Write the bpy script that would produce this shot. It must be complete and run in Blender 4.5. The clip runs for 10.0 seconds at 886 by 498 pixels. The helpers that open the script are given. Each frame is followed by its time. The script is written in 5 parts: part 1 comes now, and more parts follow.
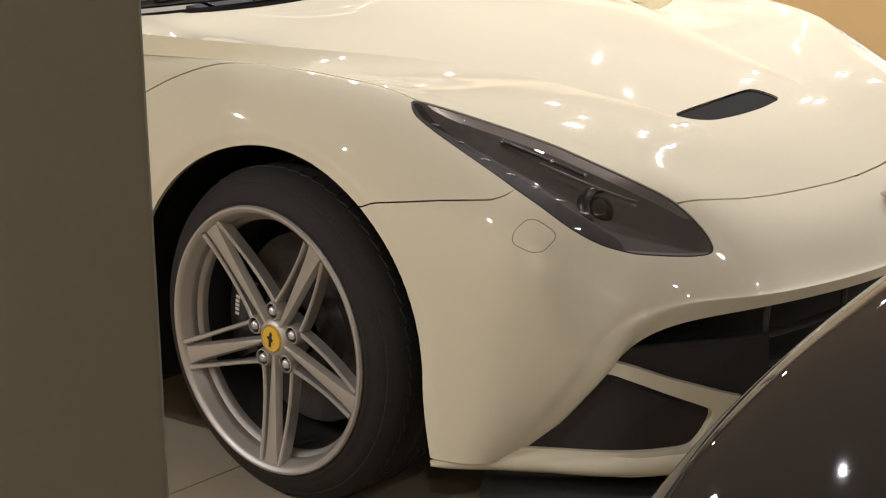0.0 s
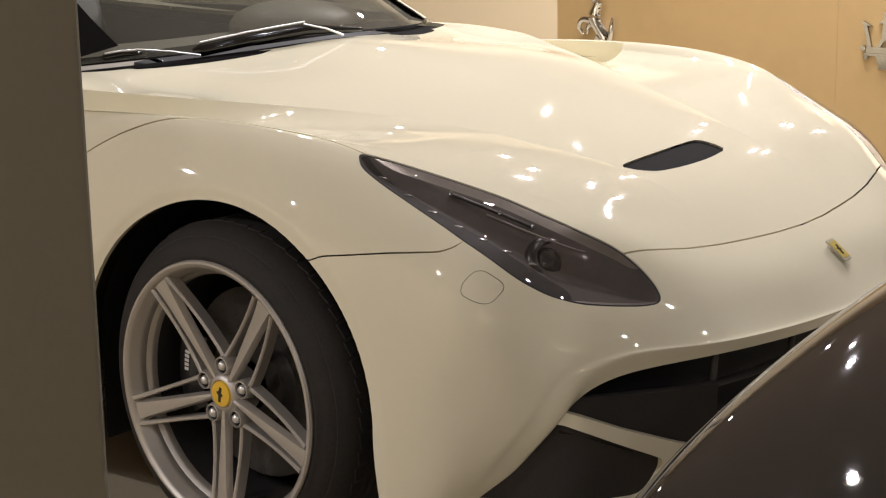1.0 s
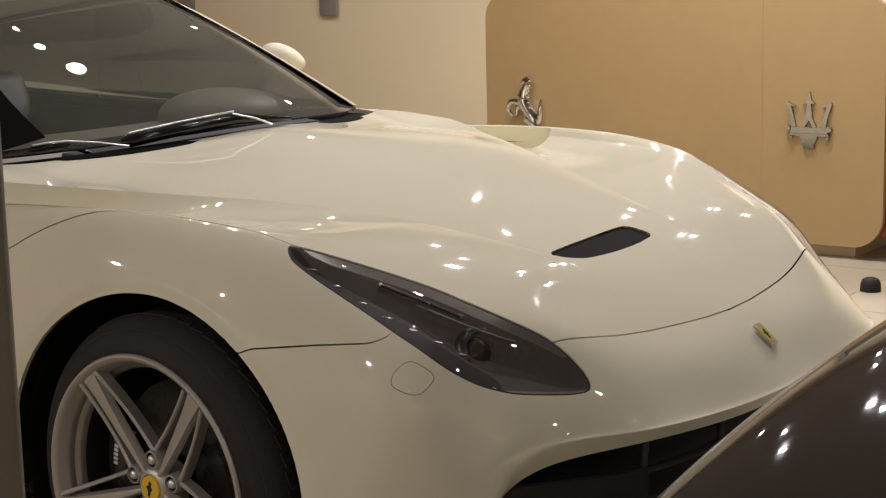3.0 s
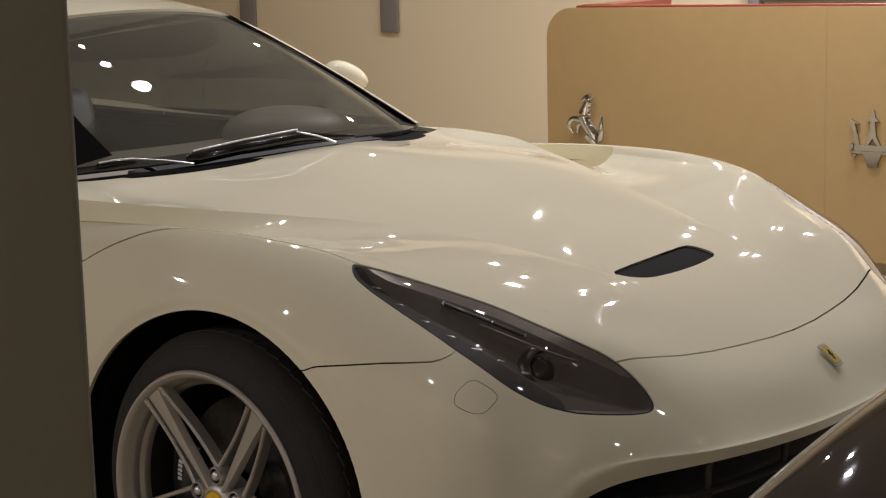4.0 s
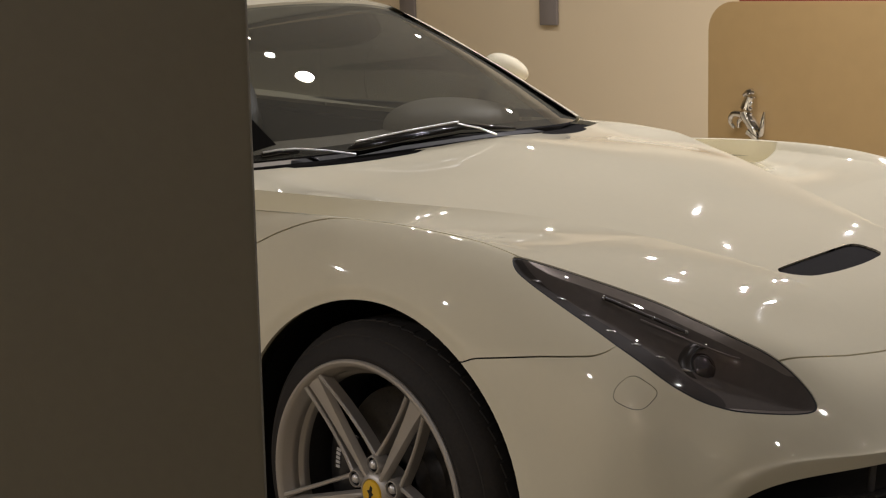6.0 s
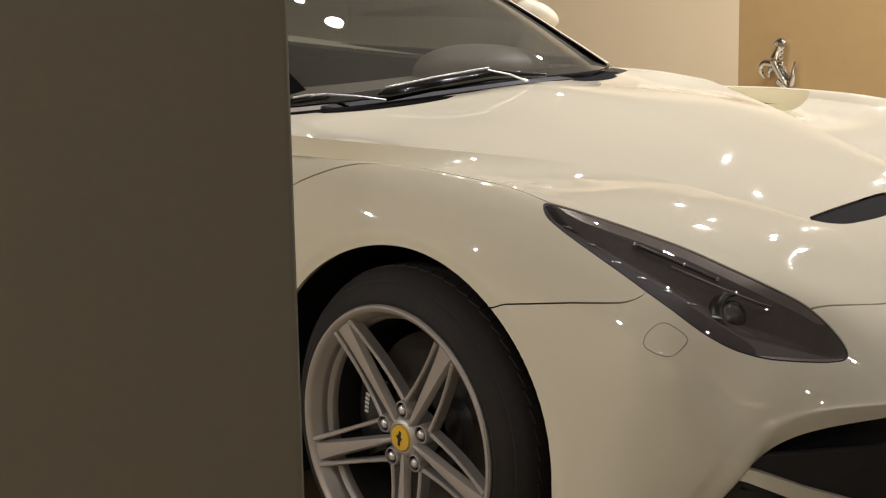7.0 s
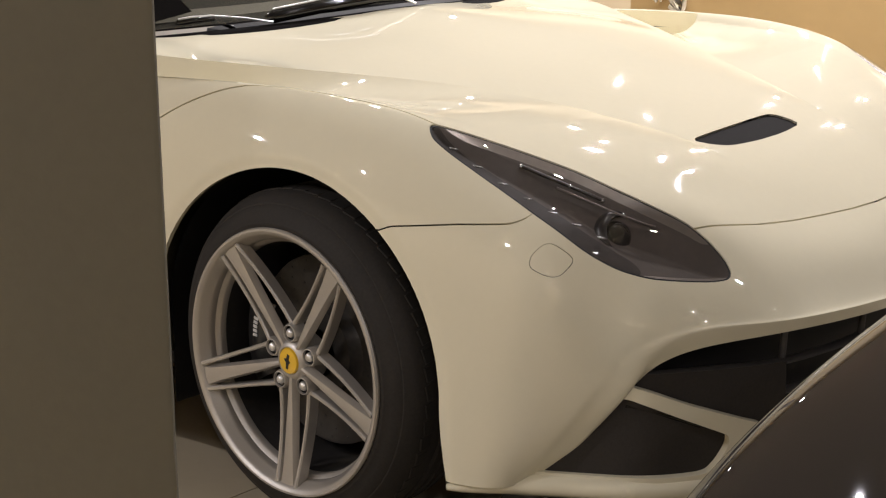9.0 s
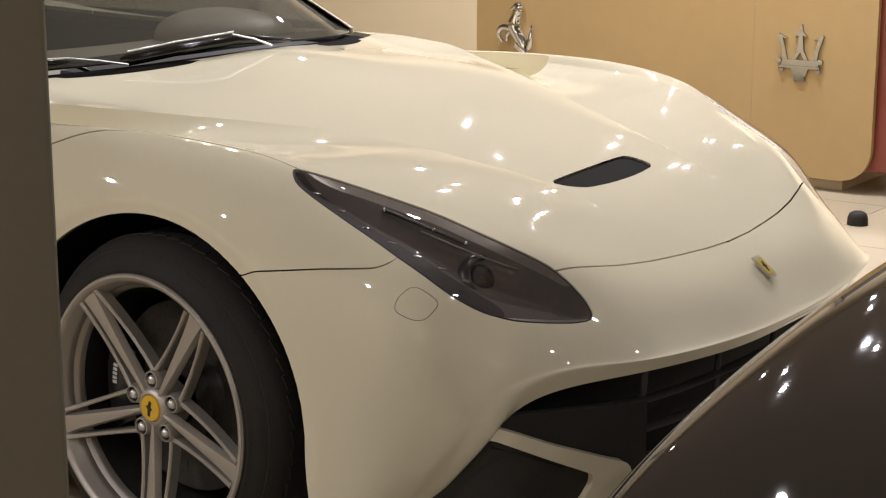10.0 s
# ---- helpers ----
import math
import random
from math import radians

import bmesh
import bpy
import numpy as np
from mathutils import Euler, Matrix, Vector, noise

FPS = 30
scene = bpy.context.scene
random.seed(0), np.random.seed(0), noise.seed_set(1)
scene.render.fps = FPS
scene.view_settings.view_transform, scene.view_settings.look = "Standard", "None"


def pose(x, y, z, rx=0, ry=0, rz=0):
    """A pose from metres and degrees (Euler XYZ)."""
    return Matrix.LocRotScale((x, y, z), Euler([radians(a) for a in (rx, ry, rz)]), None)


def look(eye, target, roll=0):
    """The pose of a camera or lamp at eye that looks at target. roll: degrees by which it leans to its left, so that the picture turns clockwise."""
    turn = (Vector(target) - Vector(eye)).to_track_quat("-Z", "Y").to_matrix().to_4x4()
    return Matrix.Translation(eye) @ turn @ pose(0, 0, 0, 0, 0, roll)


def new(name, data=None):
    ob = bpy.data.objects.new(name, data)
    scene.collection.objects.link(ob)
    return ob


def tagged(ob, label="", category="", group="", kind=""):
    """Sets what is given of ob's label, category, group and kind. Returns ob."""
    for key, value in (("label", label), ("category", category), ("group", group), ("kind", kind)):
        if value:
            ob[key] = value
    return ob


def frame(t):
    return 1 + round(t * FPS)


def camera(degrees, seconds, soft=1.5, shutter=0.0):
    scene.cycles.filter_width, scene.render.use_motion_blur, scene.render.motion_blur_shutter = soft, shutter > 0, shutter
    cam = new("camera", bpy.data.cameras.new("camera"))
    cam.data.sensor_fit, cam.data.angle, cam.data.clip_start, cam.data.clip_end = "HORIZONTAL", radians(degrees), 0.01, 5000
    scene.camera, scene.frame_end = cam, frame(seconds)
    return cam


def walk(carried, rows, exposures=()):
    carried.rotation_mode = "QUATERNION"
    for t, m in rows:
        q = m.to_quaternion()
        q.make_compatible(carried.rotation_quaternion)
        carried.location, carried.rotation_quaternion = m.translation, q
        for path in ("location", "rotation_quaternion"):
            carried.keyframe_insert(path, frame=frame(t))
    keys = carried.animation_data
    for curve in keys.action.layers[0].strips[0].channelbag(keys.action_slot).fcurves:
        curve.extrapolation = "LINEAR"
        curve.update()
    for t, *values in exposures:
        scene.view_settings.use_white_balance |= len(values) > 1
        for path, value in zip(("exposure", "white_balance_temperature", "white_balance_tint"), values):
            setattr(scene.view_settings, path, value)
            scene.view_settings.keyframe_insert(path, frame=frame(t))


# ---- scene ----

# ---- the camera and its walk ----
cam = camera(29.39, 10.0, soft=1.2)
PATH = [
    # seconds, x, y, z, heading, pitch, lean
    (0, 2.326, -3.167, 1.347, 130.02, -14.38, 0.83),
    (0.5, 2.333, -3.167, 1.344, 129.43, -13.57, 0.95),
    (1, 2.339, -3.167, 1.343, 128.39, -12.53, 1.05),
    (1.5, 2.342, -3.1631, 1.351, 127.52, -11.8, 1.3),
    (2, 2.348, -3.157, 1.362, 126.66, -11.13, 1.42),
    (2.2, 2.348, -3.157, 1.363, 126.25, -10.88, 1.43),
    (3.3, 2.347, -3.167, 1.374, 126.12, -9.78, 1.28),
    (3.5, 2.346, -3.169, 1.376, 126.56, -9.68, 1.32),
    (4, 2.343, -3.173, 1.378, 128.05, -9.42, 1.36),
    (4.5, 2.340, -3.178, 1.380, 129.54, -9.15, 1.38),
    (5, 2.336, -3.179, 1.380, 130.91, -9.01, 1.38),
    (5.5, 2.331, -3.179, 1.380, 132.26, -9.04, 1.44),
    (6.8, 2.324, -3.179, 1.368, 134.32, -10.72, 1.08),
    (7, 2.3201, -3.1818, 1.367, 134.246, -11.2, 1.06),
    (7.5, 2.320, -3.178, 1.362, 134.25, -12.52, 0.98),
    (8, 2.321, -3.173, 1.354, 133.86, -13.58, 0.89),
    (8.5, 2.325, -3.170, 1.353, 132.61, -14.21, 0.79),
    (9, 2.3336, -3.1635, 1.356, 130.769, -13.72, 0.62),
    (9.5, 2.3301, -3.1717, 1.366, 127.844, -12.85, 0.26),
    (10, 2.3043, -3.1959, 1.376, 125.227, -12.58, -0.05),
]


def stand(x, y, z, heading, pitch, lean):
    a, b = radians(heading), radians(pitch)
    way = Vector((math.cos(a) * math.cos(b), math.sin(a) * math.cos(b), math.sin(b)))
    eye = Vector((x, y, z))
    return look(eye, eye + way, -lean)


EXPOSURES = [(0, 0.25), (1.0, 0.15), (2.0, -0.15), (3.3, -0.5), (4.5, -0.65), (5.7, -0.65), (6.8, -0.25), (7.5, 0.1), (8.5, 0.25), (9.5, 0.1), (10, -0.08)]
walk(cam, [(r[0], stand(*r[1:])) for r in PATH], EXPOSURES)

# ---- light ----
world = bpy.data.worlds.new("room_air")
scene.world = world
world.use_nodes = True
world.node_tree.nodes["Background"].inputs[0].default_value = (1.0, 0.9, 0.75, 1)
world.node_tree.nodes["Background"].inputs[1].default_value = 0.02
WARM = (1.0, 0.965, 1.04)
# ceiling spots, a few of them added fill: x, y, share of the power, radius of the lens
LAMPS = [
    (-1.43, 0.63, 0.9, 0.06), (-1.76, 0.63, 0.4, 0.03), (-2.0, 0.70, 0.2, 0.013),
    (0.08, 0.96, 0.55, 0.024), (1.04, -0.58, 0.4, 0.024), (2.35, 0.48, 0.25, 0.016), (1.57, 0.53, 0.25, 0.013), (-0.08, 0.59, 1.2, 0.013), (3.9, -1.4, 0.5, 0.022),
    (-1.01, 2.86, 4.4, 0.022), (-1.48, 3.62, 1.6, 0.016), (-0.64, 3.50, 3.4, 0.022), (-0.46, 3.30, 0.8, 0.011), (0.0, 3.32, 1.8, 0.016),
    (-1.94, 6.08, 1.0, 0.016), (-1.50, 5.20, 1.6, 0.011), (-0.66, 4.87, 3.8, 0.016), (-0.57, 5.03, 5.0, 0.022), (-0.22, 5.41, 3.8, 0.016),
    # added fill: y 5.4 pair brightens the wall, y below -4.5 the flank
    (-2.45, 4.65, 1.8, 0.016), (-4.6, 5.4, 1.9, 0.03), (-6.4, 5.4, 2.0, 0.03), (4.9, -5.2, 1.4, 0.03),
    (-1.68, -4.43, 3.3, 0.03), (-3.94, -4.41, 3.1, 0.03), (0.6, -4.9, 1.3, 0.03), (3.6, -4.6, 1.5, 0.03),
]
LAMP_WATTS = 43.0
CEILING = 3.1


# ---- materials ----
def material(name, color, rough=0.5, metal=0.0, grain=0.0, scale=40.0, bump=0.0, coat=0.0, spread=0.0, large=1.5, **more):
    m = bpy.data.materials.new(name)
    m.use_nodes = True
    nt = m.node_tree
    b = nt.nodes["Principled BSDF"]
    b.inputs["Base Color"].default_value = (*color, 1)
    b.inputs["Roughness"].default_value = rough
    b.inputs["Metallic"].default_value = metal
    b.inputs["Coat Weight"].default_value = coat
    b.inputs["Coat Roughness"].default_value = 0.02
    for key, value in more.items():
        b.inputs[key.replace("_", " ")].default_value = value
    tc = nt.nodes.new("ShaderNodeTexCoord")
    if grain > 0 or bump > 0:
        fine = nt.nodes.new("ShaderNodeTexNoise")
        fine.inputs["Scale"].default_value = scale
        fine.inputs["Detail"].default_value = 4
        nt.links.new(tc.outputs["Object"], fine.inputs["Vector"])
        wide = nt.nodes.new("ShaderNodeTexNoise")
        wide.inputs["Scale"].default_value = large
        wide.inputs["Detail"].default_value = 3
        nt.links.new(tc.outputs["Object"], wide.inputs["Vector"])
        both = nt.nodes.new("ShaderNodeMath")
        both.operation = "MULTIPLY_ADD"
        both.inputs[1].default_value = 0.5
        nt.links.new(fine.outputs["Fac"], both.inputs[0])
        half = nt.nodes.new("ShaderNodeMath")
        half.operation = "MULTIPLY"
        half.inputs[1].default_value = 0.5
        nt.links.new(wide.outputs["Fac"], half.inputs[0])
        nt.links.new(half.outputs[0], both.inputs[2])
        if grain > 0:
            ramp = nt.nodes.new("ShaderNodeMapRange")
            ramp.inputs["From Min"].default_value = 0.3
            ramp.inputs["From Max"].default_value = 0.7
            ramp.inputs["To Min"].default_value = 1 - grain
            ramp.inputs["To Max"].default_value = 1 + grain
            nt.links.new(both.outputs[0], ramp.inputs["Value"])
            mix = nt.nodes.new("ShaderNodeVectorMath")
            mix.operation = "SCALE"
            mix.inputs[0].default_value = color
            nt.links.new(ramp.outputs[0], mix.inputs["Scale"])
            nt.links.new(mix.outputs[0], b.inputs["Base Color"])
            rr = nt.nodes.new("ShaderNodeMapRange")
            rr.inputs["To Min"].default_value = max(0.0, rough - spread)
            rr.inputs["To Max"].default_value = min(1.0, rough + spread)
            nt.links.new(both.outputs[0], rr.inputs["Value"])
            nt.links.new(rr.outputs[0], b.inputs["Roughness"])
        if bump > 0:
            bm = nt.nodes.new("ShaderNodeBump")
            bm.inputs["Strength"].default_value = 0.4
            bm.inputs["Distance"].default_value = bump
            nt.links.new(fine.outputs["Fac"], bm.inputs["Height"])
            nt.links.new(bm.outputs[0], b.inputs["Normal"])
    return m


def glow(name, color, strength):
    m = bpy.data.materials.new(name)
    m.use_nodes = True
    b = m.node_tree.nodes["Principled BSDF"]
    b.inputs["Base Color"].default_value = (0.8, 0.8, 0.8, 1)
    b.inputs["Emission Color"].default_value = (*color, 1)
    b.inputs["Emission Strength"].default_value = strength
    return m


def clear(name, color=(1, 1, 1), rough=0.0, tint=0.85, veil=0.0, ior=1.52):
    """Thin automotive glass: a dark see-through sheet with a glossy skin."""
    m = bpy.data.materials.new(name)
    m.use_nodes = True
    nt = m.node_tree
    nt.nodes.remove(nt.nodes["Principled BSDF"])
    out = nt.nodes["Material Output"]
    see = nt.nodes.new("ShaderNodeBsdfTransparent")
    see.inputs[0].default_value = (color[0] * tint, color[1] * tint, color[2] * tint, 1)
    gl = nt.nodes.new("ShaderNodeBsdfGlossy")
    gl.inputs["Roughness"].default_value = rough
    fr = nt.nodes.new("ShaderNodeFresnel")
    fr.inputs["IOR"].default_value = ior
    mx = nt.nodes.new("ShaderNodeMixShader")
    nt.links.new(fr.outputs[0], mx.inputs[0])
    nt.links.new(see.outputs[0], mx.inputs[1])
    nt.links.new(gl.outputs[0], mx.inputs[2])
    # film of dust and of the glass's reflected veil, put in as colour
    film = nt.nodes.new("ShaderNodeBsdfDiffuse")
    film.inputs[0].default_value = (0.52, 0.5, 0.40, 1)
    last = nt.nodes.new("ShaderNodeMixShader")
    last.inputs[0].default_value = veil
    nt.links.new(mx.outputs[0], last.inputs[1])
    nt.links.new(film.outputs[0], last.inputs[2])
    nt.links.new(last.outputs[0], out.inputs[0])
    return m


PAINT = material("cream_white_paint", (0.77, 0.71, 0.525), 0.6, grain=0.012, scale=60, coat=1.0, spread=0.02, large=1.2, Specular_IOR_Level=0.0, Coat_IOR=1.6)
DARK_PAINT = material("dark_grey_paint", (0.029, 0.0245, 0.022), 0.5, 0.0, grain=0.1, scale=900, coat=0.9, spread=0.03, Specular_IOR_Level=0.0)
BLACK = material("black_plastic", (0.012, 0.011, 0.010), 0.55, grain=0.25, scale=220, bump=0.0006, spread=0.08)
GLOSS_BLACK = material("gloss_black", (0.008, 0.008, 0.008), 0.12, grain=0.1, scale=30, coat=0.5)
MATT_BLACK = material("matt_black_plastic", (0.036, 0.031, 0.026), 0.75, grain=0.2, scale=200, spread=0.05, Specular_IOR_Level=0.25)
RUBBER = material("tyre_rubber", (0.027, 0.0235, 0.0195), 0.75, grain=0.3, scale=160, bump=0.0005, spread=0.12, large=6, Specular_IOR_Level=0.25)
COWL = material("cowl_plastic", (0.007, 0.0062, 0.0055), 0.9, grain=0.2, scale=200, Specular_IOR_Level=0.03)
SEAL = material("black_rubber_seal", (0.010, 0.010, 0.010), 0.45, grain=0.2, scale=200)
ALLOY = material("silver_alloy", (0.52, 0.485, 0.43), 0.46, 0.7, grain=0.05, scale=300, bump=0.0001, coat=0.4, spread=0.05, large=8)
DARK_ALLOY = material("dark_barrel", (0.05, 0.046, 0.042), 0.5, 0.5, grain=0.2, scale=80, spread=0.08)
SLAT = material("dark_grille_plastic", (0.075, 0.068, 0.06), 0.4, grain=0.12, scale=120)
STEEL = material("bolt_steel", (0.80, 0.79, 0.77), 0.33, 0.85, grain=0.05, scale=400)
DISC = material("carbon_brake_disc", (0.045, 0.040, 0.034), 0.40, 0.4, grain=0.25, scale=120, spread=0.1, large=10)
CALIPER = material("dark_caliper", (0.025, 0.024, 0.023), 0.35, 0.2, grain=0.15, scale=200, coat=0.4)
YELLOW = material("yellow_enamel", (0.80, 0.48, 0.02), 0.3, grain=0.05, scale=200, coat=0.8)
INK = material("black_enamel", (0.012, 0.011, 0.010), 0.3, grain=0.1, scale=300)
CHROME = material("chrome", (0.75, 0.74, 0.72), 0.07, 1.0, grain=0.06, scale=60, spread=0.04)
BADGE_EDGE = material("pale_badge_edge", (0.55, 0.52, 0.44), 0.3, 0.3, grain=0.1, scale=200)
BADGE_FIELD = material("pale_yellow_enamel", (0.62, 0.47, 0.10), 0.3, grain=0.05, scale=200, coat=0.6)
EMBLEM = material("brushed_chrome", (0.36, 0.345, 0.32), 0.12, 1.0, grain=0.1, scale=80, spread=0.06)
WHITE_INK = material("white_print", (0.75, 0.73, 0.68), 0.45, grain=0.05, scale=200)
GLASS = clear("tinted_screen_glass", (0.92, 0.94, 0.86), 0.0, 0.27, 0.10)
LENS = clear("headlight_lens", (1.0, 0.98, 0.95), 0.0, 0.9, 0.0, 1.5)
LAMP_GREY = material("headlight_bezel", (0.10, 0.083, 0.07), 0.6, 0.0, grain=0.15, scale=90, spread=0.08, Specular_IOR_Level=0.25)
LAMP_PALE = material("headlight_pale", (0.27, 0.235, 0.205), 0.28, 0.5, grain=0.08, scale=90)
OUTLET_GREY = material("outlet_plastic", (0.013, 0.011, 0.009), 0.9, grain=0.15, scale=150, Specular_IOR_Level=0.04)
LAMP_RING = material("lamp_ring", (0.04, 0.035, 0.03), 0.3, 0.3, grain=0.1, scale=90)
LAMP_BLACK = material("headlight_black", (0.048, 0.040, 0.034), 0.5, grain=0.1, scale=90, Specular_IOR_Level=0.15)
LAMP_GLASS = material("projector_glass", (0.035, 0.030, 0.026), 0.04, 0.2, grain=0.05, scale=30, coat=1.0)
LED = material("led_reflector", (0.5, 0.5, 0.48), 0.2, 0.9, grain=0.05, scale=200)
HIDE = material("tan_leather", (0.34, 0.30, 0.235), 0.5, grain=0.1, scale=250, bump=0.0006, spread=0.08)
# the darkness inside the cabin is put into this leather's colour
DIM_HIDE = material("dimmed_leather", (0.03, 0.027, 0.024), 0.5, grain=0.15, scale=250, bump=0.0006, spread=0.08)
WALL_PAINT = material("warm_wall_paint", (0.62, 0.51, 0.325), 0.75, grain=0.03, scale=120, bump=0.0006, large=0.8)
COLUMN_PAINT = material("taupe_column_paint", (0.137, 0.123, 0.083), 0.7, grain=0.05, scale=90, bump=0.0008, large=2.5)
TAN_VENEER = material("tan_desk_panel", (0.44, 0.30, 0.130), 0.45, grain=0.04, scale=14, spread=0.06, large=1.0)
TAN_EDGE = material("tan_panel_edge", (0.42, 0.29, 0.15), 0.6, grain=0.05, scale=40)
RED = material("red_lacquer", (0.20, 0.035, 0.018), 0.4, grain=0.06, scale=40, coat=0.3)
TILE = material("beige_porcelain_tile", (0.44, 0.375, 0.26), 0.30, grain=0.05, scale=25, spread=0.06, large=2.0)
GROUT = material("grey_grout", (0.16, 0.14, 0.11), 0.8, grain=0.15, scale=200)
# the ceiling's dimness is put into this dark colour, for the car's reflections
CEIL_PAINT = material("dimmed_ceiling_paint", (0.20, 0.185, 0.16), 0.85, grain=0.02, scale=80)
GREY_BOX = material("grey_speaker_cloth", (0.19, 0.165, 0.14), 0.8, grain=0.2, scale=500, bump=0.0005)
WALL_UNIT = material("dark_cabinet_lacquer", (0.10, 0.085, 0.065), 0.5, grain=0.1, scale=60)
LAMP_ON = glow("lamp_glow", (1.0, 0.9, 0.75), 90.0)


# ---- mesh tools ----
def mesh_object(name, verts, faces, mat, parent=None, label="", normals=None, smooth=True):
    me = bpy.data.meshes.new(name)
    verts, faces = np.asarray(verts, float), np.asarray(faces, int)
    # points that meet are joined, each face keeping its own shading
    _, first, place = np.unique(np.round(verts, 6), axis=0, return_index=True, return_inverse=True)
    place = place.reshape(-1)
    joined = place[faces]
    good = (joined[:, 0] != joined[:, 1]) & (joined[:, 1] != joined[:, 2]) & (joined[:, 2] != joined[:, 0])
    faces, joined = faces[good], joined[good]
    me.from_pydata(verts[first].tolist(), [], joined.tolist())
    me.materials.append(mat)
    if smooth:
        me.shade_smooth()
    if normals is not None:
        me.normals_split_custom_set(np.asarray(normals, float)[faces.ravel()].tolist())
    ob = new(name, me)
    if parent is not None:
        ob.parent = parent
    if label:
        ob["label"] = label
    return ob


def part(name, bm, mat, parent=None, label="", smooth=None):
    """Links a bmesh as one mesh object. smooth: the angle in degrees above which edges stay sharp."""
    me = bpy.data.meshes.new(name)
    bm.normal_update()
    if smooth is not None:
        for f in bm.faces:
            f.smooth = True
        for e in bm.edges:
            if len(e.link_faces) == 2 and e.calc_face_angle(0) > radians(smooth):
                e.smooth = False
    bm.to_mesh(me)
    bm.free()
    me.materials.append(mat)
    ob = new(name, me)
    if parent is not None:
        ob.parent = parent
    if label:
        ob["label"] = label
    return ob


def thing(name, label, category, at=None, group="", kind=""):
    ob = new(name)
    ob.empty_display_size = 0.1
    if at is not None:
        ob.matrix_basis = at
    return tagged(ob, label, category, group, kind)


def box(bm, x0, x1, y0, y1, z0, z1, bevel=0.0, m=None, segments=2):
    vs = [bm.verts.new((x, y, z)) for z in (z0, z1) for y in (y0, y1) for x in (x0, x1)]
    fs = [bm.faces.new([vs[i] for i in q]) for q in ((0, 2, 3, 1), (4, 5, 7, 6), (0, 1, 5, 4), (2, 6, 7, 3), (0, 4, 6, 2), (1, 3, 7, 5))]
    if bevel > 0:
        edges = list({e for f in fs for e in f.edges})
        got = bmesh.ops.bevel(bm, geom=edges, offset=bevel, segments=segments, affect="EDGES", profile=0.5)
        vs = list({v for f in got["faces"] for v in f.verts} | {v for v in vs if v.is_valid})
    if m is not None:
        for v in vs:
            v.co = m @ v.co
    return vs


def revolve(bm, profile, n=64, centre=(0, 0, 0), closed=False, start=0.0, sweep=2 * math.pi):
    """Turns (radius, depth) pairs about the y axis through centre; depth runs along y."""
    cx, cy, cz = centre
    full = abs(sweep - 2 * math.pi) < 1e-6
    rings = []
    for i in range(n if full else n + 1):
        a = start + sweep * i / n
        rings.append([bm.verts.new((cx + r * math.sin(a), cy + d, cz + r * math.cos(a))) for r, d in profile])
    m = len(profile)
    for i in range(n):
        a, b = rings[i], rings[(i + 1) % len(rings)]
        for j in range(m if closed else m - 1):
            k = (j + 1) % m
            bm.faces.new((a[j], a[k], b[k], b[j]))
    return rings


def tube(bm, pts, radius, n=10, flat=1.0, up=(0, 0, 1)):
    """A round or flattened rod along the points; radius may be a list."""
    pts = [Vector(p) for p in pts]
    rad = radius if isinstance(radius, (list, tuple)) else [radius] * len(pts)
    rings = []
    for i, p in enumerate(pts):
        d = (pts[min(i + 1, len(pts) - 1)] - pts[max(i - 1, 0)]).normalized()
        a = d.cross(Vector(up))
        a = a.normalized() if a.length > 1e-4 else d.orthogonal().normalized()
        b = a.cross(d).normalized()
        rings.append([bm.verts.new(p + rad[i] * (math.cos(w) * a + flat * math.sin(w) * b)) for w in (2 * math.pi * k / n for k in range(n))])
    for i in range(len(rings) - 1):
        for k in range(n):
            bm.faces.new((rings[i][k], rings[i][(k + 1) % n], rings[i + 1][(k + 1) % n], rings[i + 1][k]))
    bm.faces.new(rings[0][::-1])
    bm.faces.new(rings[-1])
    return rings


def prism(bm, outline, depth, m, bevel=0.0):
    """A plate from a flat outline (x, y), depth thick along z, placed by m."""
    top = [bm.verts.new(m @ Vector((x, y, depth))) for x, y in outline]
    low = [bm.verts.new(m @ Vector((x, y, 0))) for x, y in outline]
    n = len(outline)
    bm.faces.new(top)
    bm.faces.new(low[::-1])
    for i in range(n):
        bm.faces.new((low[i], low[(i + 1) % n], top[(i + 1) % n], top[i]))


def rounded(w, h, r, n=6, x0=0.0, y0=0.0):
    """The outline of a rectangle with rounded corners, centred on (x0, y0)."""
    out = []
    for cx, cy, a0 in ((w / 2 - r, h / 2 - r, 0), (-w / 2 + r, h / 2 - r, 90), (-w / 2 + r, -h / 2 + r, 180), (w / 2 - r, -h / 2 + r, 270)):
        for i in range(n + 1):
            a = radians(a0 + 90 * i / n)
            out.append((x0 + cx + r * math.cos(a), y0 + cy + r * math.sin(a)))
    return out


